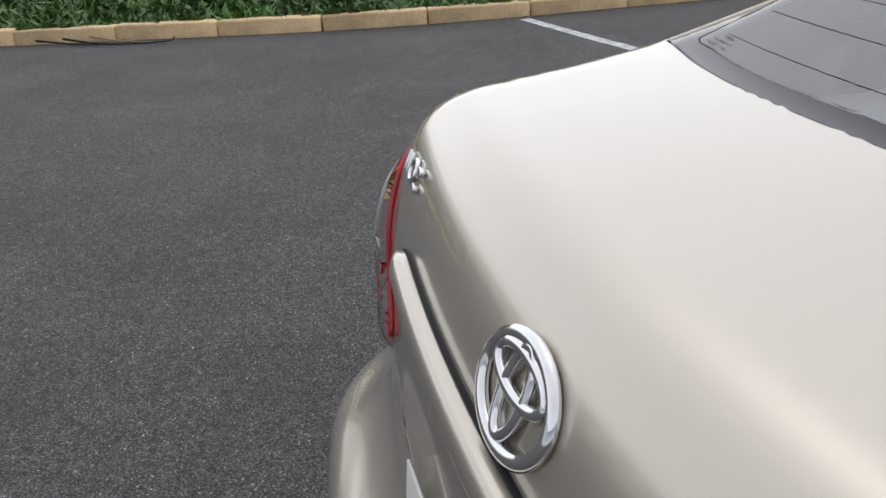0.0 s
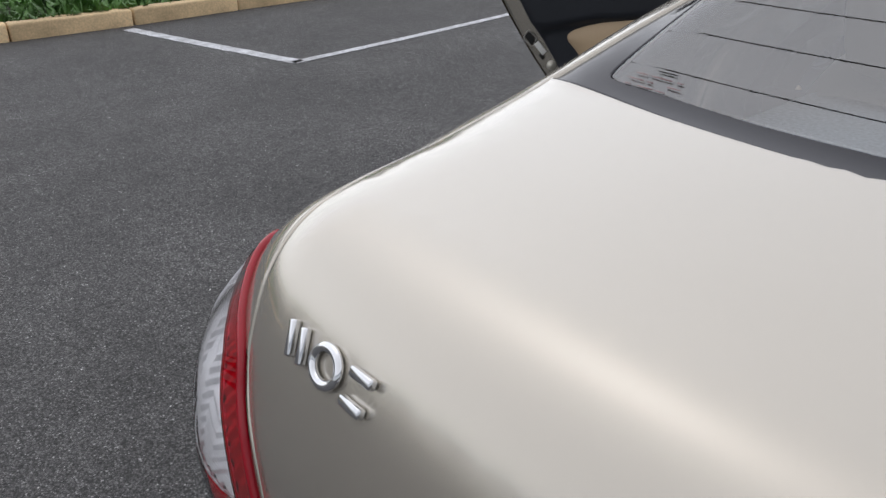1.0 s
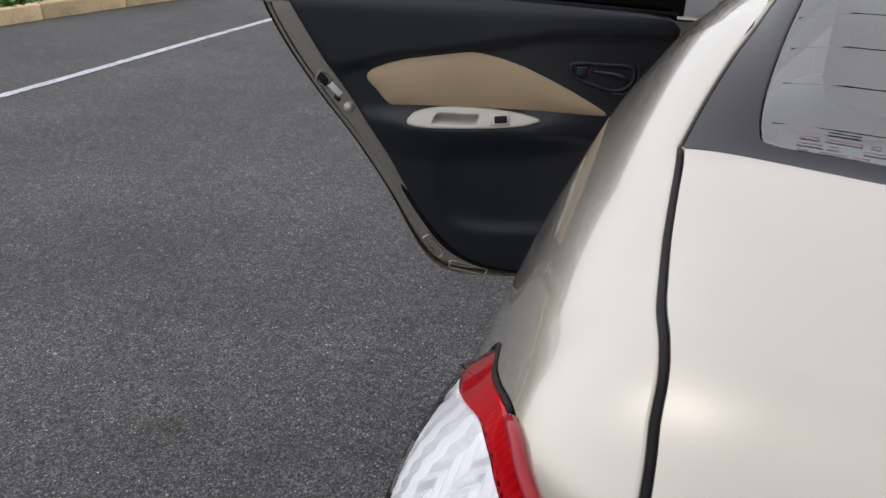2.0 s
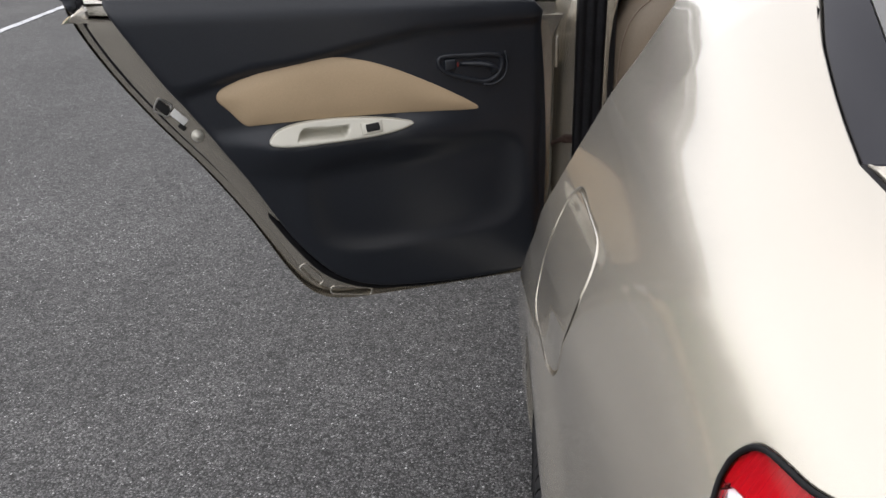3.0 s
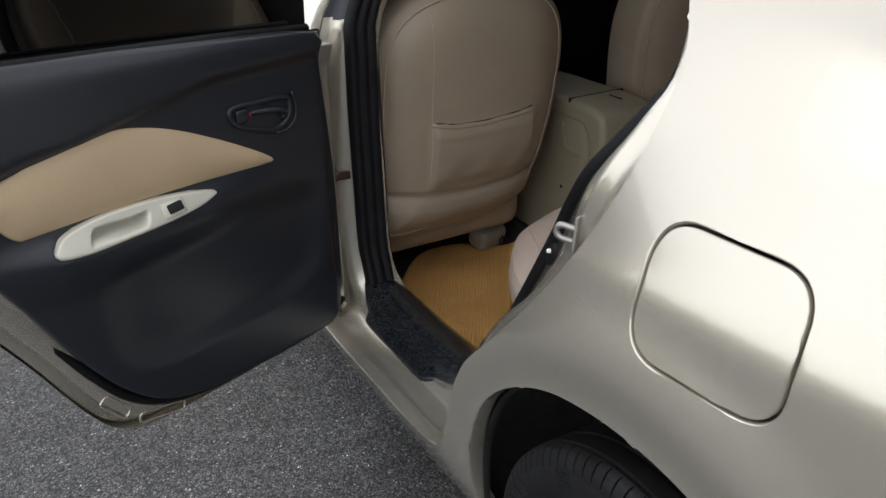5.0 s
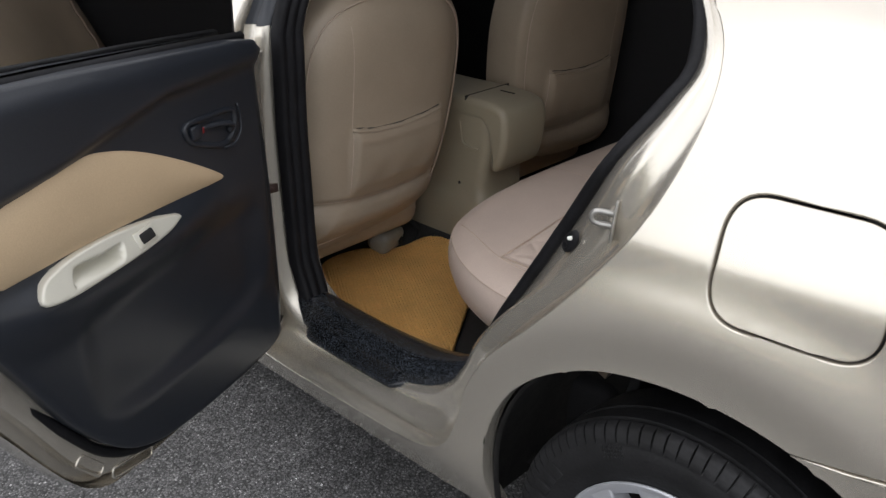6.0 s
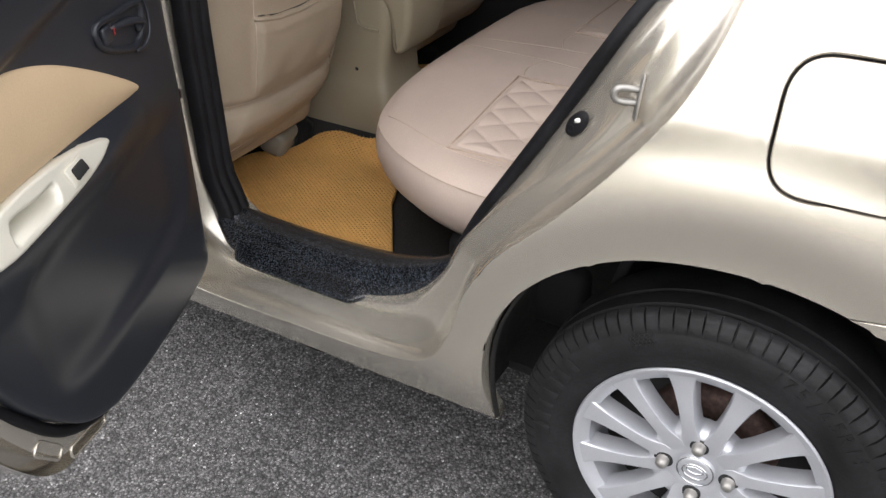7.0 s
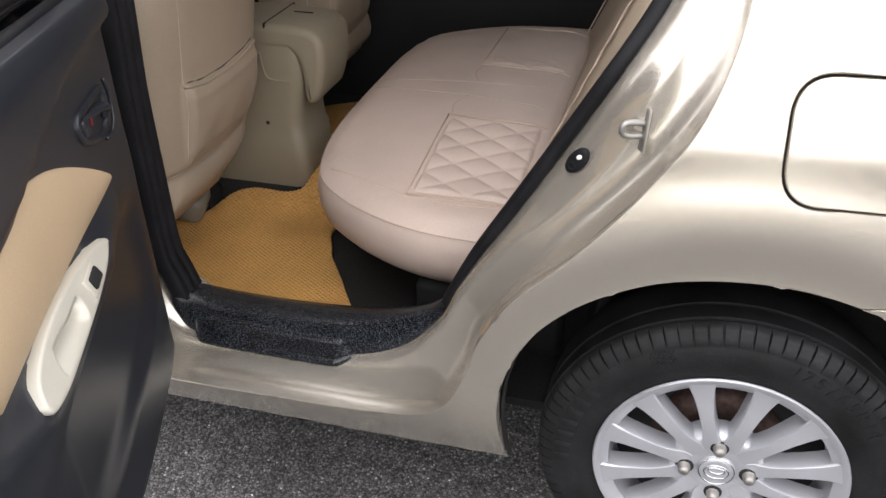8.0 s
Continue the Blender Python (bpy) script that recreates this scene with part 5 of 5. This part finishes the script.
def console_column():
    """A rounded upright whose rear face bows in under the armrest; a step marks the joint of its foot."""
    levels = [(0.25, 1.020, 0.090), (0.30, 1.008, 0.091), (0.36, 1.004, 0.092), (0.432, 1.008, 0.093), (0.436, 1.012, 0.090), (0.48, 1.016, 0.089), (0.53, 1.010, 0.088), (0.58, 1.000, 0.087), (0.62, 0.995, 0.087), (0.672, 1.0, 0.087)]
    verts = []
    for z, rear, half in levels:
        ring = rounded([(-half, rear), (half, rear), (half, 1.36), (-half, 1.36)], 0.036, 7)
        verts += [(x, y, z) for x, y in ring]
    return verts, grid_faces(len(levels), len(verts) // len(levels), True)


v, f = console_column()
part_mesh("column", v, f, CONSOLE, console, sharp=50)


def flat_caps(ob):
    """Keeps the two end faces of a moulding flat."""
    for p in ob.data.polygons:
        if len(p.vertices) > 4:
            p.use_smooth = False


LIDARM = smooth_line([(1.40, 0.655), (1.40, 0.715), (1.20, 0.722), (1.06, 0.722), (0.99, 0.712), (0.965, 0.68), (0.968, 0.61), (0.985, 0.55), (1.005, 0.532), (1.022, 0.545), (1.026, 0.61), (1.045, 0.655), (1.10, 0.662)], 5, True)
LIDARM = LIDARM + (-0.026, 0.0)
v, f = across(LIDARM, -0.088, 0.088, 0.018)
flat_caps(part_mesh("armrest", v, f, CONSOLE, console, sharp=35))
part("split_line", box((0.178, 0.003, 0.012), (0, 1.08, 0.7185), 0.001), DARK, console)
part("latch_line", box((0.003, 0.05, 0.003), (0.02, 1.025, 0.723), 0.001), DARK, console)
part("cup_rim", tube_bm([(-0.0885, y, z) for y, z in smooth_line([(1.10, 0.655), (1.093, 0.605), (1.078, 0.588), (1.03, 0.585)], 5)], 0.0035, 6), CONSOLE, console)
part("screw", lathe([(0, 0.002), (0.004, 0.0015), (0.005, 0)], 12), DARK, console).matrix_basis = pose(-0.0895, 1.10, 0.475, 0, -90, 0)


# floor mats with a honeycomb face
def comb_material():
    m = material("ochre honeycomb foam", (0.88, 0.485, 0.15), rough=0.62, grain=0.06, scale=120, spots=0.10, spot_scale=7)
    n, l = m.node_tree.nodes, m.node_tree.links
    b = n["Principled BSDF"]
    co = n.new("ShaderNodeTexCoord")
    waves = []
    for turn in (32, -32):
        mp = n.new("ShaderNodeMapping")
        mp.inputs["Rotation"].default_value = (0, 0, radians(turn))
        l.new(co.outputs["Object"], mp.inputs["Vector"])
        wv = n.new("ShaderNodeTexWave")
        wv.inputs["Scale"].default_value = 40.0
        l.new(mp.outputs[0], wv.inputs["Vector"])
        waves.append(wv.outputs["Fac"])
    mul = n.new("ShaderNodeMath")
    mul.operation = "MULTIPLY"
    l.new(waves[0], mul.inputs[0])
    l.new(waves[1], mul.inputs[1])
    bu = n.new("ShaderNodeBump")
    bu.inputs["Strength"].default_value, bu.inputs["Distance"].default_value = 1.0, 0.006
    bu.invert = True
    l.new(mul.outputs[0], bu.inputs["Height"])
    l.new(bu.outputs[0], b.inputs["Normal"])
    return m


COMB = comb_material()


def floor_mat(outline, label):
    mat = thing("floor_mat", label, "floor mat", "floor mats")
    o = np.array(outline, float) - (0, 0.015)
    # finely toothed cut edge
    path = smooth_line(o, 12, True)
    path = np.concatenate([path, path[:1]])
    run = np.concatenate([[0], np.cumsum(np.linalg.norm(np.diff(path, axis=0), axis=1))])
    steps = np.linspace(0, run[-1], 2 * int(run[-1] / 0.011), endpoint=False)
    o = np.stack([np.interp(steps, run, path[:, k]) for k in (0, 1)], 1)
    o = inset(o, 0.0011) + (inset(o, 0.0022) - o) * np.where(np.arange(len(o)) % 2, 0.5, -0.5)[:, None]
    v, f = patch(o, lambda x, y: floor_z(x) + 0.022 + 0.5 * np.maximum(-x - 0.535, 0) + 0.0015 * np.sin(x * 31 + y * 17), 0.02, 0.010, 0.002)
    v = v[:, [0, 2, 1]]
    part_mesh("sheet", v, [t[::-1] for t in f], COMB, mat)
    return mat


floor_mat([(-0.515, 0.752), (-0.56, 0.785), (-0.598, 0.84), (-0.59, 1.0), (-0.575, 1.10), (-0.53, 1.22), (-0.40, 1.34), (-0.28, 1.325), (-0.24, 1.27), (-0.15, 1.235), (-0.12, 1.17), (-0.118, 1.06), (-0.08, 1.02), (0.08, 1.02), (0.118, 1.06), (0.12, 1.17),
           (0.15, 1.235), (0.26, 1.30), (0.40, 1.34), (0.58, 1.10), (0.60, 0.80), (0.55, 0.62), (0.0, 0.64), (-0.16, 0.90), (-0.29, 0.885), (-0.36, 0.845), (-0.43, 0.80)], "ochre honeycomb rubber mat lying across the rear footwell")
fold = thing("floor_mat", "turned-up corner piece of ochre honeycomb mat by the sill", "floor mat", "floor mats")
fv, ff = patch(smooth_line([(-0.60, 0.745), (-0.61, 0.80), (-0.60, 0.87), (-0.56, 0.87), (-0.525, 0.80), (-0.505, 0.745), (-0.54, 0.733)], 6, True), lambda x, y: 0.285 + 0.45 * np.maximum(-x - 0.51, 0), 0.012, 0.008, 0.002)
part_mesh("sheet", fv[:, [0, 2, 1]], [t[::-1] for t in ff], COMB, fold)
# belt and hook by the pillar
belt = thing("seat_belt", "dark grey seat belt hanging by the door pillar", "seat belt")
part("webbing", box((0.006, 0.046, 0.75), (-0.628, 1.12, 0.78), 0.002, turn=(0, -3, 0)), LINING, belt)
part("hook", tube_bm([tuple(v) for v in smooth_line([(-0.618, 1.09, 0.925), (-0.60, 1.08, 0.935), (-0.585, 1.08, 0.92), (-0.578, 1.08, 0.88), (-0.57, 1.08, 0.85)], 5)], 0.006, 8), DARK, belt)
part("tongue", box((0.006, 0.01, 0.03), (-0.572, 1.08, 0.855), 0.002, turn=(0, 15, 0)), CHROME, belt)


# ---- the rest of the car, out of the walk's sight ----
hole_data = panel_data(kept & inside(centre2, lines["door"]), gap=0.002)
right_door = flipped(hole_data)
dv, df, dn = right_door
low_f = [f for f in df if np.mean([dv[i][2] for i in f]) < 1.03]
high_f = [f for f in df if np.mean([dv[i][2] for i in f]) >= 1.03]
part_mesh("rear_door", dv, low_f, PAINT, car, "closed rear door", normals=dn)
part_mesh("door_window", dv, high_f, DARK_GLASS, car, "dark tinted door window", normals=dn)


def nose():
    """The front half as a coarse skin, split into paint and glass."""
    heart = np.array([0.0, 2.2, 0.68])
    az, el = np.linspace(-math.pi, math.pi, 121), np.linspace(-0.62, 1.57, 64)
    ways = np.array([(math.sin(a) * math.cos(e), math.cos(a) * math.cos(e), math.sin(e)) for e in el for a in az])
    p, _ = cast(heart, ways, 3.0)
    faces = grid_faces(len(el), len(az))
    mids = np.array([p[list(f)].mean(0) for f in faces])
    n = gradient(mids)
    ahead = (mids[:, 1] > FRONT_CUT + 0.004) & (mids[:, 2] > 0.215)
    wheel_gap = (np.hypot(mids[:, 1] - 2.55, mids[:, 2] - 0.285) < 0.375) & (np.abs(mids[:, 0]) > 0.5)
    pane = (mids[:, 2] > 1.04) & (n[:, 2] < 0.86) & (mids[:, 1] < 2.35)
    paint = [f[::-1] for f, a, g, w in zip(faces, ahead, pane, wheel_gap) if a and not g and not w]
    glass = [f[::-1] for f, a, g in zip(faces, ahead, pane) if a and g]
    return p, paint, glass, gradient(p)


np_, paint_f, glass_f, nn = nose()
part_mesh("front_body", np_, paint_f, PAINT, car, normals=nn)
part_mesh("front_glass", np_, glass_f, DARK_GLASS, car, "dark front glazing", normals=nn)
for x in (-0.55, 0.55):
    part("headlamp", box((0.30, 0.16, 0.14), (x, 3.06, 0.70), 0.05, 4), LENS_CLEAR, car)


# ---- ground ----
def asphalt():
    """Worn bitumen: pale and dark stone chips packed in a black binder, with broad stains."""
    m = material("asphalt", (0.082, 0.0805, 0.080), rough=0.78, spots=0.24, spot_scale=0.9)
    n, l = m.node_tree.nodes, m.node_tree.links
    b = n["Principled BSDF"]
    last = b.inputs["Base Color"].links[0].from_socket
    co = n.new("ShaderNodeTexCoord")

    def ranged(value, a, z, lo, hi):
        r = n.new("ShaderNodeMapRange")
        for key, x in (("From Min", a), ("From Max", z), ("To Min", lo), ("To Max", hi)):
            r.inputs[key].default_value = x
        l.new(value, r.inputs["Value"])
        return r.outputs[0]

    def scaled(before, factor):
        v = n.new("ShaderNodeVectorMath")
        v.operation = "SCALE"
        l.new(before, v.inputs[0])
        l.new(factor, v.inputs["Scale"])
        return v.outputs[0]

    def cells(scale):
        v = n.new("ShaderNodeTexVoronoi")
        v.inputs["Scale"].default_value = scale
        l.new(co.outputs["Object"], v.inputs["Vector"])
        c = n.new("ShaderNodeSeparateColor")
        l.new(v.outputs["Color"], c.inputs[0])
        return c.outputs, v.outputs["Distance"]

    def grain(scale, detail, rough):
        t = n.new("ShaderNodeTexNoise")
        t.inputs["Scale"].default_value, t.inputs["Detail"].default_value, t.inputs["Roughness"].default_value = scale, detail, rough
        l.new(co.outputs["Object"], t.inputs["Vector"])
        return t.outputs["Fac"]

    stone, far = cells(185)
    fine = cells(430)[0]
    last = scaled(last, ranged(stone[0], 0.0, 1.0, 0.38, 1.55))
    last = scaled(last, ranged(far, 0.25, 0.75, 1.25, 0.42))
    last = scaled(last, ranged(fine[0], 0.0, 1.0, 0.5, 1.6))
    last = scaled(last, ranged(stone[1], 0.955, 1.0, 1.0, 3.2))
    last = scaled(last, ranged(fine[1], 0.93, 1.0, 1.0, 3.0))
    last = scaled(last, ranged(grain(26, 5, 0.7), 0.3, 0.7, 0.62, 1.38))
    last = scaled(last, ranged(grain(5, 4, 0.6), 0.3, 0.7, 0.86, 1.14))
    l.new(last, b.inputs["Base Color"])
    high = n.new("ShaderNodeMath")
    high.operation = "ADD"
    l.new(ranged(far, 0.0, 0.8, 1.0, 0.0), high.inputs[0])
    l.new(ranged(stone[2], 0.0, 1.0, 0.0, 0.7), high.inputs[1])
    bu = n.new("ShaderNodeBump")
    bu.inputs["Strength"].default_value, bu.inputs["Distance"].default_value = 0.6, 0.003
    l.new(high.outputs[0], bu.inputs["Height"])
    l.new(bu.outputs[0], b.inputs["Normal"])
    return m


ASPHALT = asphalt()
LINE_PAINT = material("worn white road paint", (0.55, 0.56, 0.58), rough=0.7, grain=0.35, scale=60, spots=0.25, spot_scale=9)
KERB = material("weathered yellowish concrete", (0.74, 0.55, 0.32), rough=0.85, grain=0.15, scale=60, bump=0.5, bump_scale=50, spots=0.3, spot_scale=3, random_tint=0.05)
SOIL = material("damp soil", (0.05, 0.042, 0.028), rough=0.95, grain=0.3, scale=20, spots=0.3, bump=0.5, bump_scale=15)
LEAF = material("green leaves", (0.075, 0.17, 0.035), rough=0.55, spots=0.5, spot_scale=3.0, grain=0.3, scale=30)
STRAW = material("dry straw", (0.30, 0.22, 0.12), rough=0.85, spots=0.3, spot_scale=8)

KERB_LINE = [(-9.3, -4.8), (-8.95, -3.7), (-8.68, -2.85), (-8.27, -1.5), (-7.86, -0.25), (-7.66, 0.82), (-7.55, 1.75), (-7.53, 2.7), (-7.48, 4.0), (-7.35, 5.6), (-7.0, 8.0), (-6.5, 11.0)]
kerb_path = smooth_line(KERB_LINE, 24)


def ground_sheet():
    xs = np.concatenate([[-400, -150, -60, -25], np.arange(-12, 6.01, 1.0), [25, 60, 150, 400]])
    ys = np.concatenate([[-400, -150, -60, -25], np.arange(-10, 10.01, 1.0), [25, 60, 150, 400]])
    return [(x, y, 0) for x in xs for y in ys], [f[::-1] for f in grid_faces(len(xs), len(ys))]


_v, _f = ground_sheet()
ground = tagged(part_mesh("ground", _v, _f, ASPHALT), "dark grey weathered asphalt car park with pale chips", "ground", kind="structure")


def painted_line(points, width, name):
    p = smooth_line(points, 30)
    rng = random.Random(len(points) * 7)
    verts = []
    for i, q in enumerate(p):
        d = p[min(i + 1, len(p) - 1)] - p[max(i - 1, 0)]
        d /= np.linalg.norm(d)
        side = np.array([-d[1], d[0]])
        for s in (-0.5, 0.5):
            w = width * (s + rng.uniform(-0.06, 0.06))
            verts.append((*(q + side * w), 0.004))
    f = grid_faces(len(p), 2)
    return tagged(part_mesh(name, verts, [t[::-1] for t in f], LINE_PAINT), "sprayed white parking line, worn at the edges", "road marking", "parking lines", "structure")


painted_line([(-7.32, 1.82), (-6.3, 1.95), (-5.12, 2.12)], 0.11, "parking_line")
painted_line([(-5.14, 2.08), (-5.20, 3.2), (-5.36, 5.1), (-5.52, 7.5)], 0.08, "parking_line")

# kerb stones
kerb = tagged(new("kerb"), "low weathered yellowish concrete kerb at the edge of the asphalt", "kerb", kind="structure")
lengths = np.concatenate([[0], np.cumsum(np.linalg.norm(np.diff(kerb_path, axis=0), axis=1))])
stone = []
pos = 0.0
rng = random.Random(5)
while pos < lengths[-1] - 1.0:
    stone.append((pos, pos + 0.99))
    pos += 1.0
for a, b in stone:
    pa, pb = (np.array([np.interp(s, lengths, kerb_path[:, k]) for k in (0, 1)]) for s in (a, b))
    d = pb - pa
    bm = box((np.linalg.norm(d), 0.16, 0.20), (0, 0, 0.042 + rng.uniform(-0.006, 0.006)), 0.02, 3)
    bmesh.ops.subdivide_edges(bm, edges=[e for e in bm.edges if e.calc_length() > 0.3], cuts=8)
    for v in bm.verts:
        v.co += noise.noise_vector(v.co * 6 + Vector((a, 0, 0))) * 0.008
    ob = part("kerb_stone", bm, KERB, kerb)
    mid = (pa + pb) / 2
    ob.matrix_basis = pose(*mid, 0, rng.uniform(-0.5, 0.5), 0, math.degrees(math.atan2(d[1], d[0])) + rng.uniform(-0.6, 0.6))

# verge behind the kerb
side_pts = []
for i, q in enumerate(kerb_path[::6]):
    j = min(i * 6 + 1, len(kerb_path) - 1)
    d = kerb_path[j] - kerb_path[max(j - 2, 0)]
    d /= np.linalg.norm(d)
    nrm = np.array([-d[1], d[0]])
    for off, z in ((0.05, 0.05), (0.4, 0.10), (2.0, 0.16), (8.0, 0.30), (60.0, 0.5)):
        side_pts.append((*(q + nrm * off), z))
rows_v = len(kerb_path[::6])
tagged(part_mesh("verge", side_pts, grid_faces(rows_v, 5), SOIL), "dark soil verge under the weeds", "ground", kind="structure")


def weeds(seed, count, reach, size, mat, name, label, blade):
    """Leaves and blades standing along the kerb, as one loose mass."""
    rng = np.random.default_rng(seed)
    verts, faces = [], []
    for _ in range(count):
        s = rng.uniform(0.0, lengths[-1])
        q = np.array([np.interp(s, lengths, kerb_path[:, k]) for k in (0, 1)])
        r = np.array([np.interp(min(s + 0.05, lengths[-1]), lengths, kerb_path[:, k]) for k in (0, 1)])
        d = (r - q) / (np.linalg.norm(r - q) + 1e-9)
        off = 0.02 + reach * rng.random() ** 1.6
        tall = size * (0.5 + rng.random()) * (0.55 + 0.6 * min(1, off)) * (0.7 + 0.5 * math.sin(s * 2.1) ** 2)
        base = np.array([*(q + np.array([-d[1], d[0]]) * off), 0.05 + 0.04 * off])
        a = rng.uniform(0, 2 * math.pi)
        lean = np.array([math.cos(a), math.sin(a), 0]) * tall * rng.uniform(0.2, 0.9)
        across_v = np.array([-math.sin(a), math.cos(a), 0]) * tall * blade
        k = len(verts)
        up = np.array([0, 0, tall])
        verts += [base - across_v * 0.3, base + across_v * 0.3, base + lean * 0.4 + up * 0.6 + across_v, base + lean * 0.4 + up * 0.6 - across_v, base + lean + up * rng.uniform(0.6, 1.0)]
        faces += [(k, k + 1, k + 2, k + 3), (k + 3, k + 2, k + 4)]
    return tagged(part_mesh(name, verts, faces, mat, smooth=False), label, "weeds", kind="stuff")


weeds(1, 16000, 3.2, 0.20, LEAF, "weeds", "dense green weeds growing behind the kerb", 0.16)
weeds(2, 9000, 4.0, 0.26, LEAF, "grass", "long green grass behind the kerb", 0.03)
weeds(3, 700, 0.35, 0.10, STRAW, "dry_grass", "dry straw tufts along the kerb", 0.03)
# dry twigs lying in front of the kerb
for pts in ([(-8.42, -2.45, 0.05), (-8.12, -2.1, 0.02), (-7.95, -1.75, 0.018), (-7.85, -1.45, 0.03), (-7.84, -1.40, 0.07)], [(-8.35, -2.2, 0.06), (-8.15, -1.95, 0.03), (-7.95, -1.6, 0.015)], [(-8.45, -2.7, 0.05), (-8.25, -2.35, 0.02), (-8.05, -2.1, 0.02)], [(-8.25, -1.9, 0.02), (-8.1, -1.8, 0.02), (-8.05, -2.0, 0.04)]):
    tw = thing("twig", "dry brown twig lying by the kerb", "twig", "twigs by the kerb")
    part("stem", tube_bm([tuple(v) for v in smooth_line(pts, 5)], lambda s: 0.011 - 0.006 * s, 6), STRAW if pts[0][0] > -8.4 else LINER, tw)
# small litter of leaves on the asphalt
litter = thing("fallen_leaves", "small patch of brown leaf litter on the asphalt", "leaf litter")
lv, lf = [], []
rng2 = np.random.default_rng(8)
for _ in range(26):
    c = np.array([-1.87, 0.29]) + rng2.normal(0, 0.025, 2)
    a, sz = rng2.uniform(0, 6.3), rng2.uniform(0.004, 0.012)
    k = len(lv)
    u, w = np.array([math.cos(a), math.sin(a)]) * sz, np.array([-math.sin(a), math.cos(a)]) * sz * 0.4
    lv += [(*(c - u), 0.003), (*(c + w), 0.006), (*(c + u), 0.004), (*(c - w), 0.007)]
    lf.append((k, k + 1, k + 2, k + 3))
part_mesh("leaves", lv, lf, material("brown dead leaf", (0.11, 0.08, 0.03), rough=0.8, spots=0.4, spot_scale=60), litter, smooth=False)
